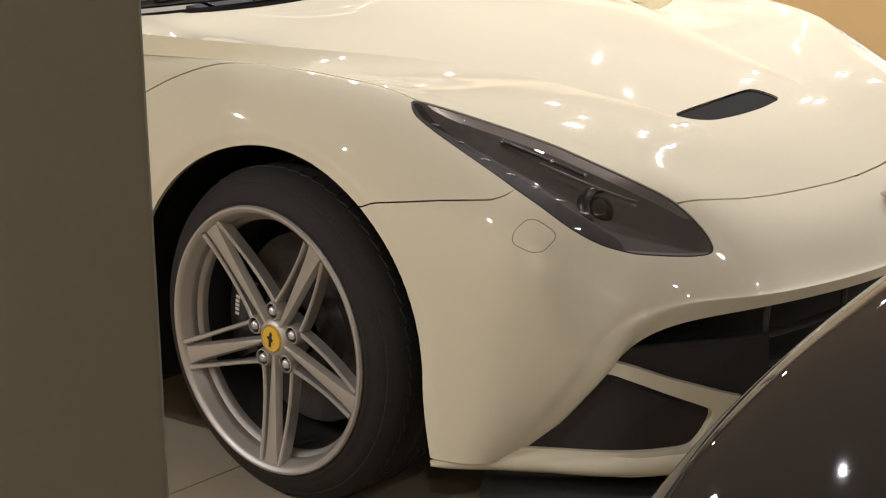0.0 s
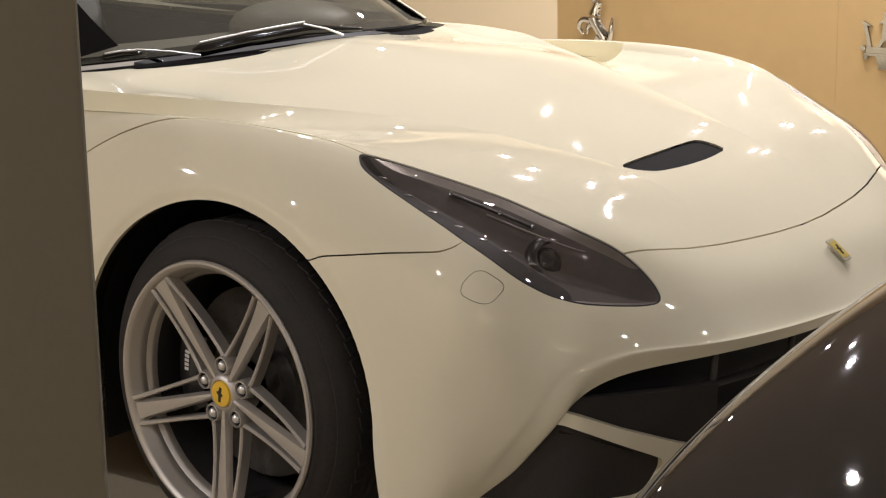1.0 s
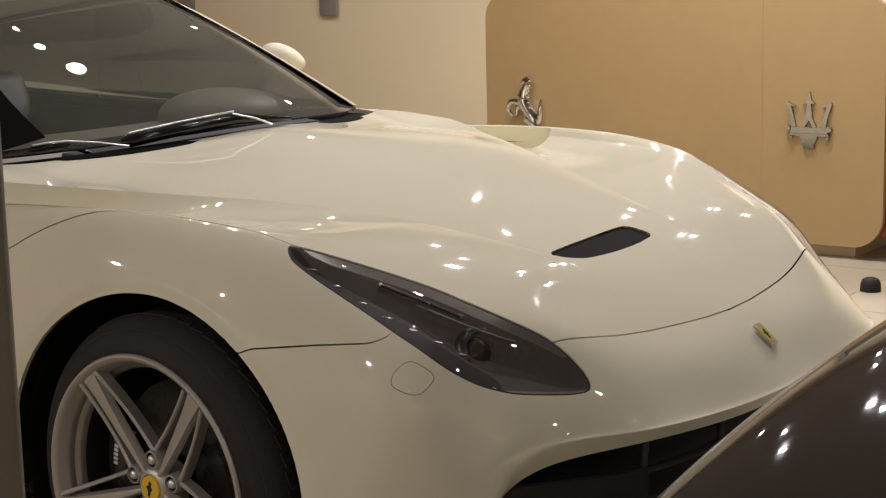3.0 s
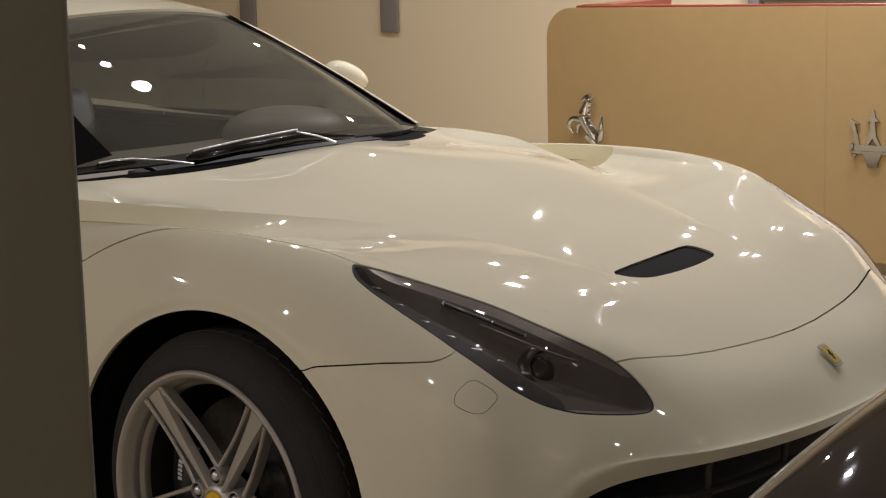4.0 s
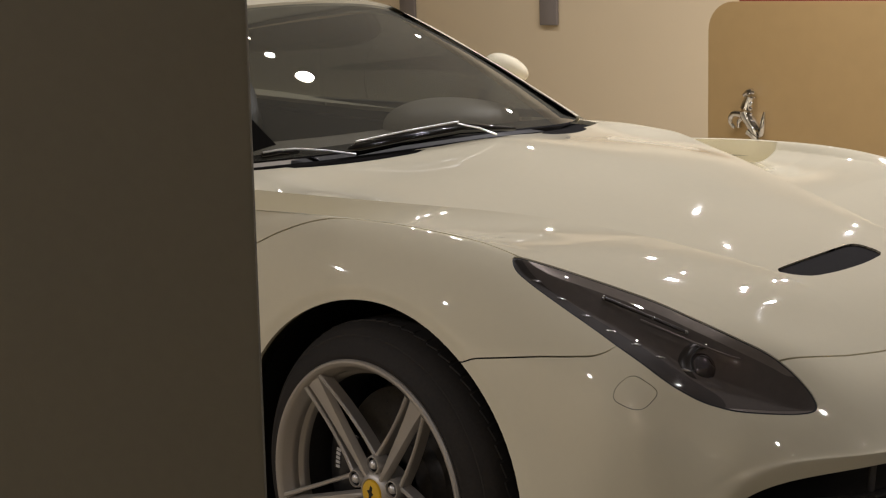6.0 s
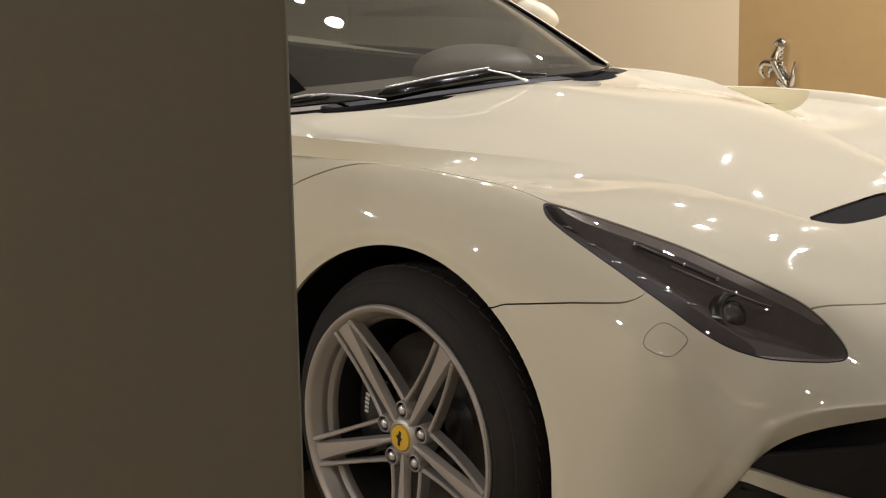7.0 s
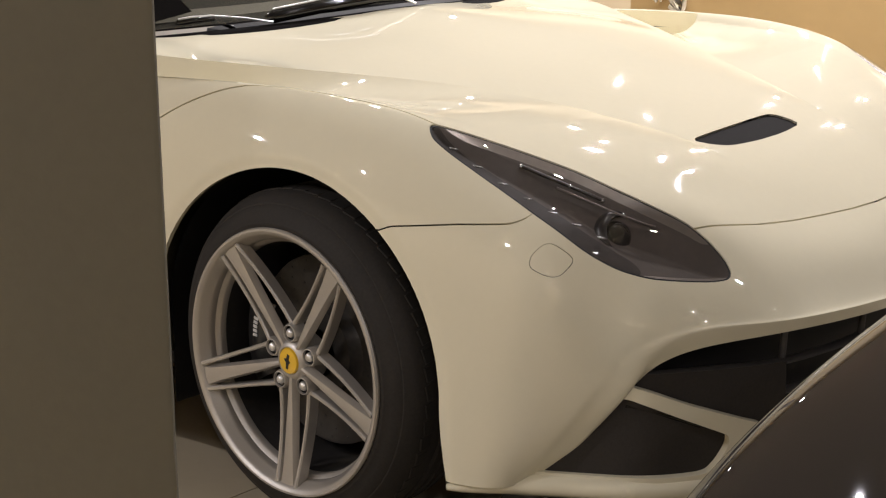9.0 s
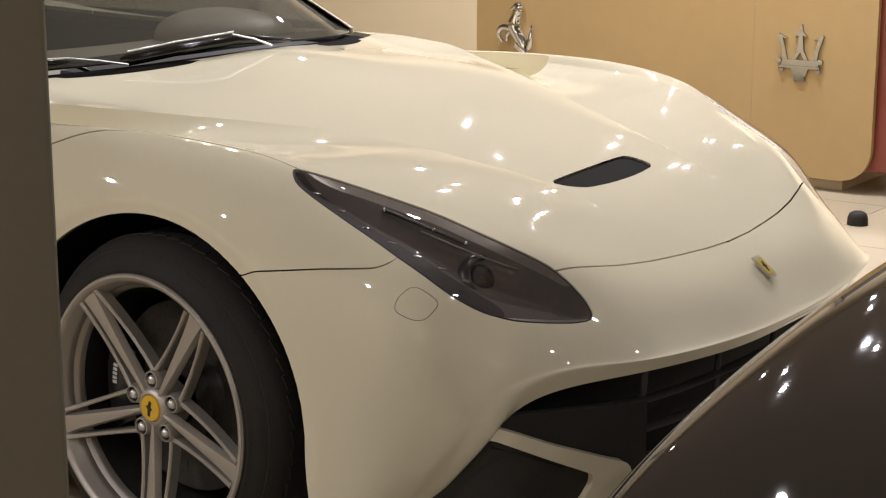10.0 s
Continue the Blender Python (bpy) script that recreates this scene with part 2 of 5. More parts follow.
# ---- smooth surfaces ----
def cubic(t, p, tt):
    """Natural cubic spline through the rows of p at the parameters t, read at tt."""
    t, p, tt = np.asarray(t, float), np.asarray(p, float), np.asarray(tt, float)
    n, h = len(t), np.diff(t)
    shape = p.shape
    p = p.reshape(n, -1)
    a, r = np.eye(n), np.zeros_like(p)
    for i in range(1, n - 1):
        a[i, i - 1 : i + 2] = h[i - 1], 2 * (h[i - 1] + h[i]), h[i]
        r[i] = 6 * ((p[i + 1] - p[i]) / h[i] - (p[i] - p[i - 1]) / h[i - 1])
    m = np.linalg.solve(a, r)
    i = np.clip(np.searchsorted(t, tt) - 1, 0, n - 2)
    u, v = (tt - t[i])[:, None], (t[i + 1] - tt)[:, None]
    hh = h[i][:, None]
    out = (m[i] * v**3 + m[i + 1] * u**3) / (6 * hh) + (p[i] / hh - m[i] * hh / 6) * v + (p[i + 1] / hh - m[i + 1] * hh / 6) * u
    return out.reshape((len(tt),) + shape[1:])


def chord(net, axis):
    """Parameters along one axis of a net of points, by the mean spacing."""
    d = np.sqrt(np.linalg.norm(np.diff(net, axis=axis), axis=-1)).mean(axis=1 - axis)
    return np.concatenate([[0], np.cumsum(d)])


def loft(rings, along, across):
    """A dense grid of points over the sections, with the centre line mirrored so that it stays level there."""
    net = np.array(rings, float)
    mirror = net[:, :0:-1] * (1, -1, 1)
    net = np.concatenate([mirror, net], axis=1)
    s, k = chord(net, 0), chord(net, 1)
    middle = len(rings[0]) - 1
    kk = np.concatenate([np.linspace(k[i], k[i + 1], across, endpoint=False) for i in range(middle, len(k) - 1)] + [[k[-1]]])
    ss = np.concatenate([np.linspace(s[i], s[i + 1], along, endpoint=False) for i in range(len(s) - 1)] + [[s[-1]]])
    half = cubic(k, net.transpose(1, 0, 2), kk).transpose(1, 0, 2)
    return cubic(s, half, ss)


def grid_mesh(g):
    """Points, normals and triangles of a grid."""
    n, m = g.shape[:2]
    du, dv = np.gradient(g, axis=0), np.gradient(g, axis=1)
    nn = np.cross(dv, du)
    nn /= np.linalg.norm(nn, axis=-1, keepdims=True) + 1e-12
    i = np.arange(n * m).reshape(n, m)
    a, b, c, d = i[:-1, :-1].ravel(), i[1:, :-1].ravel(), i[1:, 1:].ravel(), i[:-1, 1:].ravel()
    return g.reshape(-1, 3), nn.reshape(-1, 3), np.concatenate([np.stack([a, c, b], 1), np.stack([a, d, c], 1)])


def pack(mesh, faces):
    v, n = mesh[:2]
    used, inv = np.unique(faces.ravel(), return_inverse=True)
    return v[used], n[used], inv.reshape(-1, 3)


def split(mesh, value):
    """Cuts a triangle mesh along the zero line of a value at its points: the part below zero and the part above."""
    v, n, f = mesh
    value = np.where(np.abs(value) < 1e-7, 1e-7, value)
    side = value[f] > 0
    count = side.sum(1)
    low, high = [f[count == 0]], [f[count == 3]]
    vv, nn, made = [], [], {}

    def cross(a, b):
        key = (a, b) if a < b else (b, a)
        if key not in made:
            w = value[a] / (value[a] - value[b])
            made[key] = len(v) + len(vv)
            vv.append(v[a] + w * (v[b] - v[a]))
            q = n[a] + w * (n[b] - n[a])
            nn.append(q / np.linalg.norm(q))
        return made[key]

    lo, hi = [], []
    for tri, s in zip(f[(count == 1) | (count == 2)], side[(count == 1) | (count == 2)]):
        lone = int(np.argmax(s)) if s.sum() == 1 else int(np.argmin(s))
        a, b, c = (int(tri[(lone + j) % 3]) for j in range(3))
        p, q = cross(a, b), cross(a, c)
        one, two = [(a, p, q)], [(p, b, c), (p, c, q)]
        if s[lone]:
            hi += one
            lo += two
        else:
            lo += one
            hi += two
    if vv:
        v, n = np.concatenate([v, vv]), np.concatenate([n, nn])
    low, high = np.concatenate(low + [np.array(lo, int).reshape(-1, 3)]), np.concatenate(high + [np.array(hi, int).reshape(-1, 3)])
    return pack((v, n), low), pack((v, n), high)


def smooth_loop(points, n=160, closed=True):
    """A smooth dense curve through a few points."""
    p = np.array(points, float)
    if closed:
        p = np.concatenate([p[-3:], p, p[:4]])
    t = np.concatenate([[0], np.cumsum(np.sqrt(np.linalg.norm(np.diff(p, axis=0), axis=1)))])
    return cubic(t, p, np.linspace(t[3], t[-4], n, endpoint=False) if closed else np.linspace(0, t[-1], n))


def outline_distance(q, loop):
    """Signed distance in a plane from the points q to a closed outline, negative inside."""
    a, b = loop, np.roll(loop, -1, axis=0)
    e = b - a
    best = np.full(len(q), 1e9)
    inside = np.zeros(len(q), bool)
    for i in range(len(a)):
        w = q - a[i]
        h = np.clip((w @ e[i]) / (e[i] @ e[i] + 1e-15), 0, 1)
        best = np.minimum(best, np.linalg.norm(w - h[:, None] * e[i], axis=1))
        hit = (a[i, 1] > q[:, 1]) != (b[i, 1] > q[:, 1])
        x = a[i, 0] + (q[:, 1] - a[i, 1]) * e[i, 0] / (e[i, 1] if abs(e[i, 1]) > 1e-12 else 1e-12)
        inside ^= hit & (q[:, 0] < x)
    return np.where(inside, -best, best)


def hem(mesh, depth, test=None, toward=None):
    """Folds the free edges of a panel inwards, so that it has a thickness."""
    v, n, f = mesh
    edges = np.concatenate([f[:, [0, 1]], f[:, [1, 2]], f[:, [2, 0]]])
    place = np.unique(np.round(v, 6), axis=0, return_inverse=True)[1].reshape(-1)
    key = np.sort(place[edges], 1)
    _, first, count = np.unique(key, axis=0, return_index=True, return_counts=True)
    free = edges[first[count == 1]]
    if test is not None:
        free = free[test(v[free[:, 0]]) & test(v[free[:, 1]])]
    if len(free) == 0:
        return mesh
    ids, inv = np.unique(free.ravel(), return_inverse=True)
    inv = inv.reshape(-1, 2)
    way = -n[ids] if toward is None else np.broadcast_to(np.array(toward, float), (len(ids), 3))
    base = len(v)
    rim = v[ids]
    deep = v[ids] + way * depth
    # the fold has its own points, so that its shading breaks at the edge
    t = v[free[:, 1]] - v[free[:, 0]]
    side = np.zeros((len(ids), 3))
    for j in (0, 1):
        np.add.at(side, inv[:, j], np.cross(t, n[free[:, j]]))
    side /= np.linalg.norm(side, axis=1, keepdims=True) + 1e-12
    m = len(ids)
    q = np.stack([inv[:, 1], inv[:, 0], inv[:, 0] + m], 1) + base
    r = np.stack([inv[:, 1], inv[:, 0] + m, inv[:, 1] + m], 1) + base
    return np.concatenate([v, rim, deep]), np.concatenate([n, side, side]), np.concatenate([f, q, r])


def flip(mesh):
    """The mirror image on the other side of the car."""
    v, n, f = mesh
    return v * (1, -1, 1), n * (1, -1, 1), f[:, ::-1]


def lower(mesh, depth):
    v, n, f = mesh
    return v - n * depth, n, f


# ---- the body of the white car: x forward from the front axle, y outward, z up ----
def section(x, ys, zs):
    return [(x, y, z) for y, z in zip(ys, zs)]


BODY = [
    [(0.943, 0, 0.466), (0.931, 0.25, 0.465), (0.895, 0.49, 0.475), (0.84, 0.585, 0.468), (0.775, 0.675, 0.454), (0.727, 0.725, 0.424), (0.693, 0.75, 0.38), (0.635, 0.77, 0.307), (0.571, 0.792, 0.233), (0.517, 0.815, 0.185)],
    [(0.958, 0, 0.489), (0.946, 0.25, 0.49), (0.908, 0.49, 0.499), (0.852, 0.59, 0.497), (0.785, 0.68, 0.489), (0.735, 0.737, 0.455), (0.703, 0.763, 0.395), (0.645, 0.785, 0.312), (0.58, 0.80, 0.236), (0.525, 0.82, 0.186)],
    [(0.885, 0, 0.55), (0.875, 0.25, 0.555), (0.835, 0.48, 0.56), (0.80, 0.59, 0.55), (0.74, 0.70, 0.53), (0.695, 0.765, 0.485), (0.665, 0.80, 0.42), (0.62, 0.825, 0.34), (0.57, 0.845, 0.26), (0.52, 0.86, 0.19)],
    [(0.79, 0, 0.616), (0.765, 0.25, 0.625), (0.725, 0.45, 0.64), (0.689, 0.555, 0.648), (0.64, 0.70, 0.635), (0.61, 0.79, 0.61), (0.60, 0.845, 0.55), (0.57, 0.87, 0.42), (0.54, 0.885, 0.30), (0.50, 0.895, 0.19)],
    [(0.60, 0, 0.715), (0.585, 0.25, 0.725), (0.55, 0.45, 0.735), (0.52, 0.60, 0.743), (0.49, 0.73, 0.735), (0.47, 0.83, 0.695), (0.46, 0.885, 0.61), (0.45, 0.915, 0.46), (0.44, 0.925, 0.31), (0.43, 0.925, 0.19)],
    [(0.33, 0, 0.81), (0.32, 0.25, 0.815), (0.30, 0.45, 0.812), (0.29, 0.62, 0.82), (0.278, 0.775, 0.834), (0.26, 0.87, 0.789), (0.25, 0.93, 0.67), (0.25, 0.955, 0.5), (0.25, 0.955, 0.34), (0.25, 0.945, 0.19)],
    section(0.0, (0, 0.26, 0.45, 0.62, 0.79, 0.878, 0.942, 0.965, 0.965, 0.95), (0.884, 0.883, 0.876, 0.870, 0.882, 0.842, 0.71, 0.5, 0.34, 0.19)),
    [(-0.28, 0, 0.928), (-0.3, 0.28, 0.918), (-0.32, 0.47, 0.903), (-0.32, 0.63, 0.888), (-0.3, 0.80, 0.897), (-0.3, 0.885, 0.850), (-0.3, 0.938, 0.72), (-0.3, 0.955, 0.5), (-0.3, 0.95, 0.34), (-0.3, 0.93, 0.17)],
    [(-0.54, 0, 0.955), (-0.60, 0.3, 0.938), (-0.64, 0.5, 0.922), (-0.66, 0.65, 0.915), (-0.66, 0.765, 0.912), (-0.66, 0.86, 0.855), (-0.66, 0.925, 0.73), (-0.66, 0.94, 0.5), (-0.66, 0.935, 0.33), (-0.66, 0.92, 0.15)],
    section(-1.0, (0, 0.3, 0.5, 0.66, 0.76, 0.85, 0.905, 0.90, 0.915, 0.915), (0.95, 0.945, 0.935, 0.925, 0.91, 0.86, 0.73, 0.5, 0.32, 0.14)),
    section(-1.6, (0, 0.3, 0.5, 0.65, 0.76, 0.85, 0.90, 0.90, 0.915, 0.92), (0.93, 0.93, 0.93, 0.93, 0.92, 0.87, 0.73, 0.5, 0.32, 0.14)),
    section(-2.2, (0, 0.3, 0.5, 0.66, 0.79, 0.90, 0.95, 0.955, 0.95, 0.935), (0.95, 0.95, 0.95, 0.955, 0.95, 0.88, 0.73, 0.5, 0.33, 0.15)),
    section(-2.72, (0, 0.3, 0.5, 0.66, 0.80, 0.91, 0.965, 0.971, 0.965, 0.94), (0.98, 0.98, 0.98, 0.975, 0.955, 0.88, 0.73, 0.5, 0.33, 0.18)),
    section(-3.2, (0, 0.3, 0.5, 0.64, 0.77, 0.87, 0.925, 0.94, 0.93, 0.90), (0.99, 0.99, 0.985, 0.975, 0.94, 0.86, 0.72, 0.5, 0.35, 0.2)),
    [(-3.6, 0, 0.965), (-3.6, 0.3, 0.963), (-3.57, 0.5, 0.955), (-3.53, 0.62, 0.94), (-3.48, 0.72, 0.90), (-3.44, 0.79, 0.82), (-3.42, 0.83, 0.7), (-3.42, 0.84, 0.5), (-3.44, 0.83, 0.35), (-3.45, 0.80, 0.22)],
]


# the plane in which the outline of a headlight is drawn: its axes across and up
LAMP_ACROSS = np.array([0.768, -0.640, 0.0])
LAMP_UP = np.array([-0.397, -0.476, 0.785])


def sculpt(g):
    """Evens out the corner of the bumper above the side intake and rolls the edge of the front wheel arch."""
    g = g.copy()
    far = np.linalg.norm((g - np.array((0.655, 0.775, 0.48))) / (0.21, 0.18, 0.26), axis=-1)
    mask = (np.clip(1.6 * (1 - far), 0, 1) ** 2 * np.clip((np.arange(len(g)) - 44) / 24, 0, 1)[:, None])[1:-1, 1:-1, None] * 0.8
    for _ in range(25):
        mean = (g[:-2, 1:-1] + g[2:, 1:-1] + g[1:-1, :-2] + g[1:-1, 2:]) / 4
        g[1:-1, 1:-1] += mask * (mean - g[1:-1, 1:-1])
    # the headlights stand proud of the fenders
    swell = np.exp(-(((g @ LAMP_ACROSS - 0.03) / 0.23) ** 2) - ((g @ LAMP_UP + 0.02) / 0.11) ** 2) * np.clip((g[..., 2] - 0.5) / 0.05, 0, 1) * np.clip((g[..., 0] - 0.1) / 0.1, 0, 1)
    g = g + 0.025 * swell[..., None] * -np.cross(LAMP_ACROSS, LAMP_UP)
    x, y, z = g[..., 0], g[..., 1], g[..., 2]
    r = np.hypot(x, np.maximum(z - 0.343, 0)) - 0.391
    y = y - np.where((y > 0.8) & (z < 0.80), 0.009 * np.clip(1 - r / 0.026, 0, 1), 0)
    return np.stack([x, y, z], -1)


# a tight turn where the nose folds under, above the grille
BODY.insert(2, [tuple(np.array(a) + w * (np.array(b) - np.array(a))) for a, b, w in zip(BODY[1], BODY[2], (0.10, 0.10, 0.10, 0.12, 0.2, 0.4, 0.5, 0.5, 0.5, 0.5))])

# the ridge along each side of the hood, the crest of the fender and the front edge of the channel between them
RIDGE_X = (-0.75, -0.45, -0.35, -0.25, -0.15, -0.05, 0.05, 0.15, 0.25, 0.35, 0.45, 0.56, 0.70)
RIDGE_Y = (0.80, 0.752, 0.693, 0.631, 0.570, 0.507, 0.446, 0.393, 0.349, 0.314, 0.281, 0.255, 0.24)
RIDGE_Z = (0.915, 0.892, 0.886, 0.877, 0.867, 0.856, 0.842, 0.827, 0.809, 0.787, 0.763, 0.73, 0.67)
CREST_X = (-0.75, -0.45, -0.17, 0.0, 0.1, 0.2, 0.3, 0.45, 0.60)
CREST_Y = (0.85, 0.862, 0.860, 0.842, 0.832, 0.815, 0.785, 0.72, 0.62)
CHANNEL_FRONT = ((-0.11, 0.545), (-0.185, 0.862))


def curve(x, xs, ys):
    """A smooth curve through a few places."""
    return cubic(xs, np.array(ys)[:, None], np.clip(np.asarray(x, float).ravel(), xs[0], xs[-1]))[:, 0].reshape(np.shape(x))


def heights(mesh, x, y):
    """The height of the upper side of a shell at places of the plan."""
    v, n, _ = mesh
    top = v[(n[:, 2] > 0.35) & (v[:, 2] > 0.5)]
    tn = n[(n[:, 2] > 0.35) & (v[:, 2] > 0.5)]
    out = []
    for a, b in zip(x, y):
        d = (top[:, 0] - a) ** 2 + (top[:, 1] - b) ** 2
        i = np.argsort(d)[:4]
        w = 1 / (d[i] + 1e-7)
        z = top[i, 2] - (tn[i, 0] * (a - top[i, 0]) + tn[i, 1] * (b - top[i, 1])) / tn[i, 2]
        out.append((z * w).sum() / w.sum())
    return np.array(out)


def channel(mesh):
    """Presses the sharp ridges of the hood, the hollows beside them and the deep channels towards the doors into the shell."""
    at = np.linspace(-0.75, 0.70, 160)
    ridge_y, crest_y = curve(at, RIDGE_X, RIDGE_Y), curve(at, CREST_X, CREST_Y)
    base_ridge, base_crest = heights(mesh, at, ridge_y), heights(mesh, at, crest_y)
    ease = lambda u: np.clip(u, 0, 1) ** 2 * (3 - 2 * np.clip(u, 0, 1))
    fade = ease((at + 0.75) / 0.30) * ease((0.69 - at) / 0.19)
    drop = fade * (curve(at, RIDGE_X, RIDGE_Z) - base_ridge)
    for _ in range(3):
        drop = np.convolve(np.pad(drop, 6, mode="edge"), np.ones(13) / 13, mode="valid")
    ridge_z = base_ridge + drop
    a, b = np.array(CHANNEL_FRONT[0]), np.array(CHANNEL_FRONT[1])
    along = (b - a) / np.linalg.norm(b - a)

    def behind(x, y):
        return (y - a[1]) * along[0] - (x - a[0]) * along[1]

    def crown(z, x, y):
        ry = np.interp(x, at, ridge_y)
        return z + np.interp(x, at, ridge_z - base_ridge) * (0.55 + 0.45 * 1.35 * np.clip(y / ry, 0, 1.3) ** 2 / (np.clip(y / ry, 0, 1.3) + 0.35))

    def hollow(z, x, y):
        ry, cy = np.interp(x, at, ridge_y), np.interp(x, at, crest_y)
        rz, cz = np.interp(x, at, ridge_z), np.interp(x, at, base_crest)
        w = np.clip((y - ry) / (cy - ry), -0.1, 1.1)
        sag = np.interp(x, (-0.6, -0.3, -0.05, 0.05, 0.15, 0.25, 0.35, 0.45, 0.65), (0.016, 0.034, 0.032, 0.024, 0.010, -0.002, -0.009, -0.012, -0.012))
        goal = rz + (cz - rz) * w - sag * 4 * w * (1 - w)
        keep = ease((x + 0.75) / 0.25) * ease((0.69 - x) / 0.19) * np.clip((1 - w) / 0.15, 0, 1)
        shift = np.interp(x, at, ridge_z - base_ridge)
        return goal * keep + (1 - keep) * (z + shift * (1 - w))

    def across(x, y):
        ry, cy = np.interp(x, at, ridge_y), np.interp(x, at, crest_y)
        return (y - ry) / (cy - ry)

    def depth(x, y):
        return np.clip(behind(x, y) / np.interp(across(x, y), (0.35, 0.85), (0.20, 0.03)), 0, 1) * np.interp(x, (-0.75, -0.5, -0.3), (0, 0.10, 0.10))

    def trough(z, x, y):
        return hollow(z, x, y) - depth(x, y) * np.clip(across(x, y) / 0.55, 0, 1)

    def bank(z, x, y):
        return hollow(z, x, y) - depth(x, y) * np.clip((0.93 - across(x, y)) / 0.06, 0, 1)

    def undercut(m):
        # the outer bank of the channel leans out below the bridge of the fender
        v, n, f = m
        x, y = v[:, 0], v[:, 1]
        w, deep = across(x, y), depth(x, y) / 0.10
        wide = np.interp(x, at, crest_y) - np.interp(x, at, ridge_y)
        push = 0.115 * wide * deep * np.where(w < 0.87, np.clip((w - 0.6) / 0.27, 0, 1) ** 2, np.clip((0.93 - w) / 0.06, 0, 1))
        lean = np.where(w > 0.8699, np.clip(deep * 3, 0, 1), 0)[:, None]
        nn = n * (1 - lean) + lean * np.array((0.05, -0.98, -0.18))
        return np.stack([x, y + push, v[:, 2]], 1), nn / np.linalg.norm(nn, axis=1, keepdims=True), f

    def shaped(part_mesh, rule):
        v, n, f = part_mesh
        x, y, z = v.T
        nz = np.maximum(n[:, 2], 0.2)
        h = 0.0015
        slope = []
        for dx, dy in ((h, 0), (0, h)):
            up = rule(z - (n[:, 0] * dx + n[:, 1] * dy) / nz, x + dx, y + dy)
            down = rule(z + (n[:, 0] * dx + n[:, 1] * dy) / nz, x - dx, y - dy)
            slope.append((up - down) / (2 * h))
        nn = np.stack([-slope[0], -slope[1], np.ones(len(v))], 1)
        nn /= np.linalg.norm(nn, axis=1, keepdims=True)
        seam = np.abs(y - np.interp(x, at, ridge_y)) < 1e-6
        return np.stack([x, y, np.where(seam, crown(z, x, y), rule(z, x, y))], 1), nn, f

    def outside(m):
        # beyond the nose, the cowl or low on the flanks nothing changes
        return np.maximum.reduce([m[0][:, 0] - 0.69, -0.74 - m[0][:, 0], 0.60 - m[0][:, 2]])

    zone, rest = split(mesh, outside(mesh))
    middle, side = split(zone, zone[0][:, 1] - np.interp(zone[0][:, 0], at, ridge_y))
    side, flank = split(side, side[0][:, 1] - np.interp(side[0][:, 0], at, crest_y))
    front, rear = split(side, behind(side[0][:, 0], side[0][:, 1]))
    rear, brow = split(rear, across(rear[0][:, 0], rear[0][:, 1]) - 0.93)
    bed, wall = split(rear, across(rear[0][:, 0], rear[0][:, 1]) - 0.87)

    def leaned(m, rule):
        flat = undercut(m)
        new_mesh = shaped(m, rule)
        over = undercut((m[0], new_mesh[1], m[2]))
        return np.stack([flat[0][:, 0], flat[0][:, 1], new_mesh[0][:, 2]], 1), over[1] if rule is bank else new_mesh[1], m[2]

    pieces = [rest, shaped(middle, crown), shaped(front, hollow), leaned(bed, trough), leaned(wall, bank), shaped(brow, hollow), flank]
    count = np.cumsum([0] + [len(p[0]) for p in pieces])
    return (np.concatenate([p[0] for p in pieces]), np.concatenate([p[1] for p in pieces]), np.concatenate([p[2] + c for p, c in zip(pieces, count)]))


SHELL = channel(grid_mesh(sculpt(loft(BODY, 20, 18))))
def lamp_plane(v):
    return np.stack([v @ LAMP_ACROSS, v @ LAMP_UP], 1)


LAMP_OUTLINE = [(-0.304, 0.160), (-0.303, 0.142), (-0.297, 0.124), (-0.266, 0.090), (-0.210, 0.039), (-0.155, -0.010), (-0.111, -0.051), (-0.030, -0.114), (0.030, -0.142), (0.090, -0.154), (0.150, -0.153), (0.200, -0.149), (0.232, -0.141), (0.240, -0.128), (0.230, -0.101), (0.202, -0.064), (0.163, -0.031), (0.091, -0.001), (0.025, 0.030), (-0.044, 0.070), (-0.126, 0.104), (-0.229, 0.140), (-0.297, 0.162)]
HOOD_OUTLINE = [(0.789, -0.1), (0.789, 0), (0.785, 0.1), (0.775, 0.2), (0.763, 0.3), (0.747, 0.4), (0.727, 0.493), (0.711, 0.552), (0.701, 0.592), (0.635, 0.652), (0.55, 0.695), (0.42, 0.755), (0.27, 0.796), (0.19, 0.805), (0.09, 0.825), (-0.03, 0.838), (-0.12, 0.850), (-0.17, 0.860), (-0.20, 0.868), (-0.263, 0.886), (-0.327, 0.902), (-0.38, 0.914), (-0.45, 0.926), (-0.60, 0.926), (-0.69, 0.69), (-0.61, 0.47), (-0.56, 0.33), (-0.505, 0.17), (-0.48, 0), (-0.48, -0.1)]
VENT_OUTLINE = [(0.500, -0.262), (0.493, -0.171), (0.483, -0.029), (0.478, 0.080), (0.490, 0.104), (0.540, 0.124), (0.553, 0.024), (0.557, -0.096), (0.553, -0.190), (0.532, -0.236)]


def wedge(points):
    """A closed outline with straight runs between its points."""
    p = np.array(points, float)
    return np.concatenate([np.linspace(p[i], p[(i + 1) % len(p)], 12, endpoint=False) for i in range(len(p))])


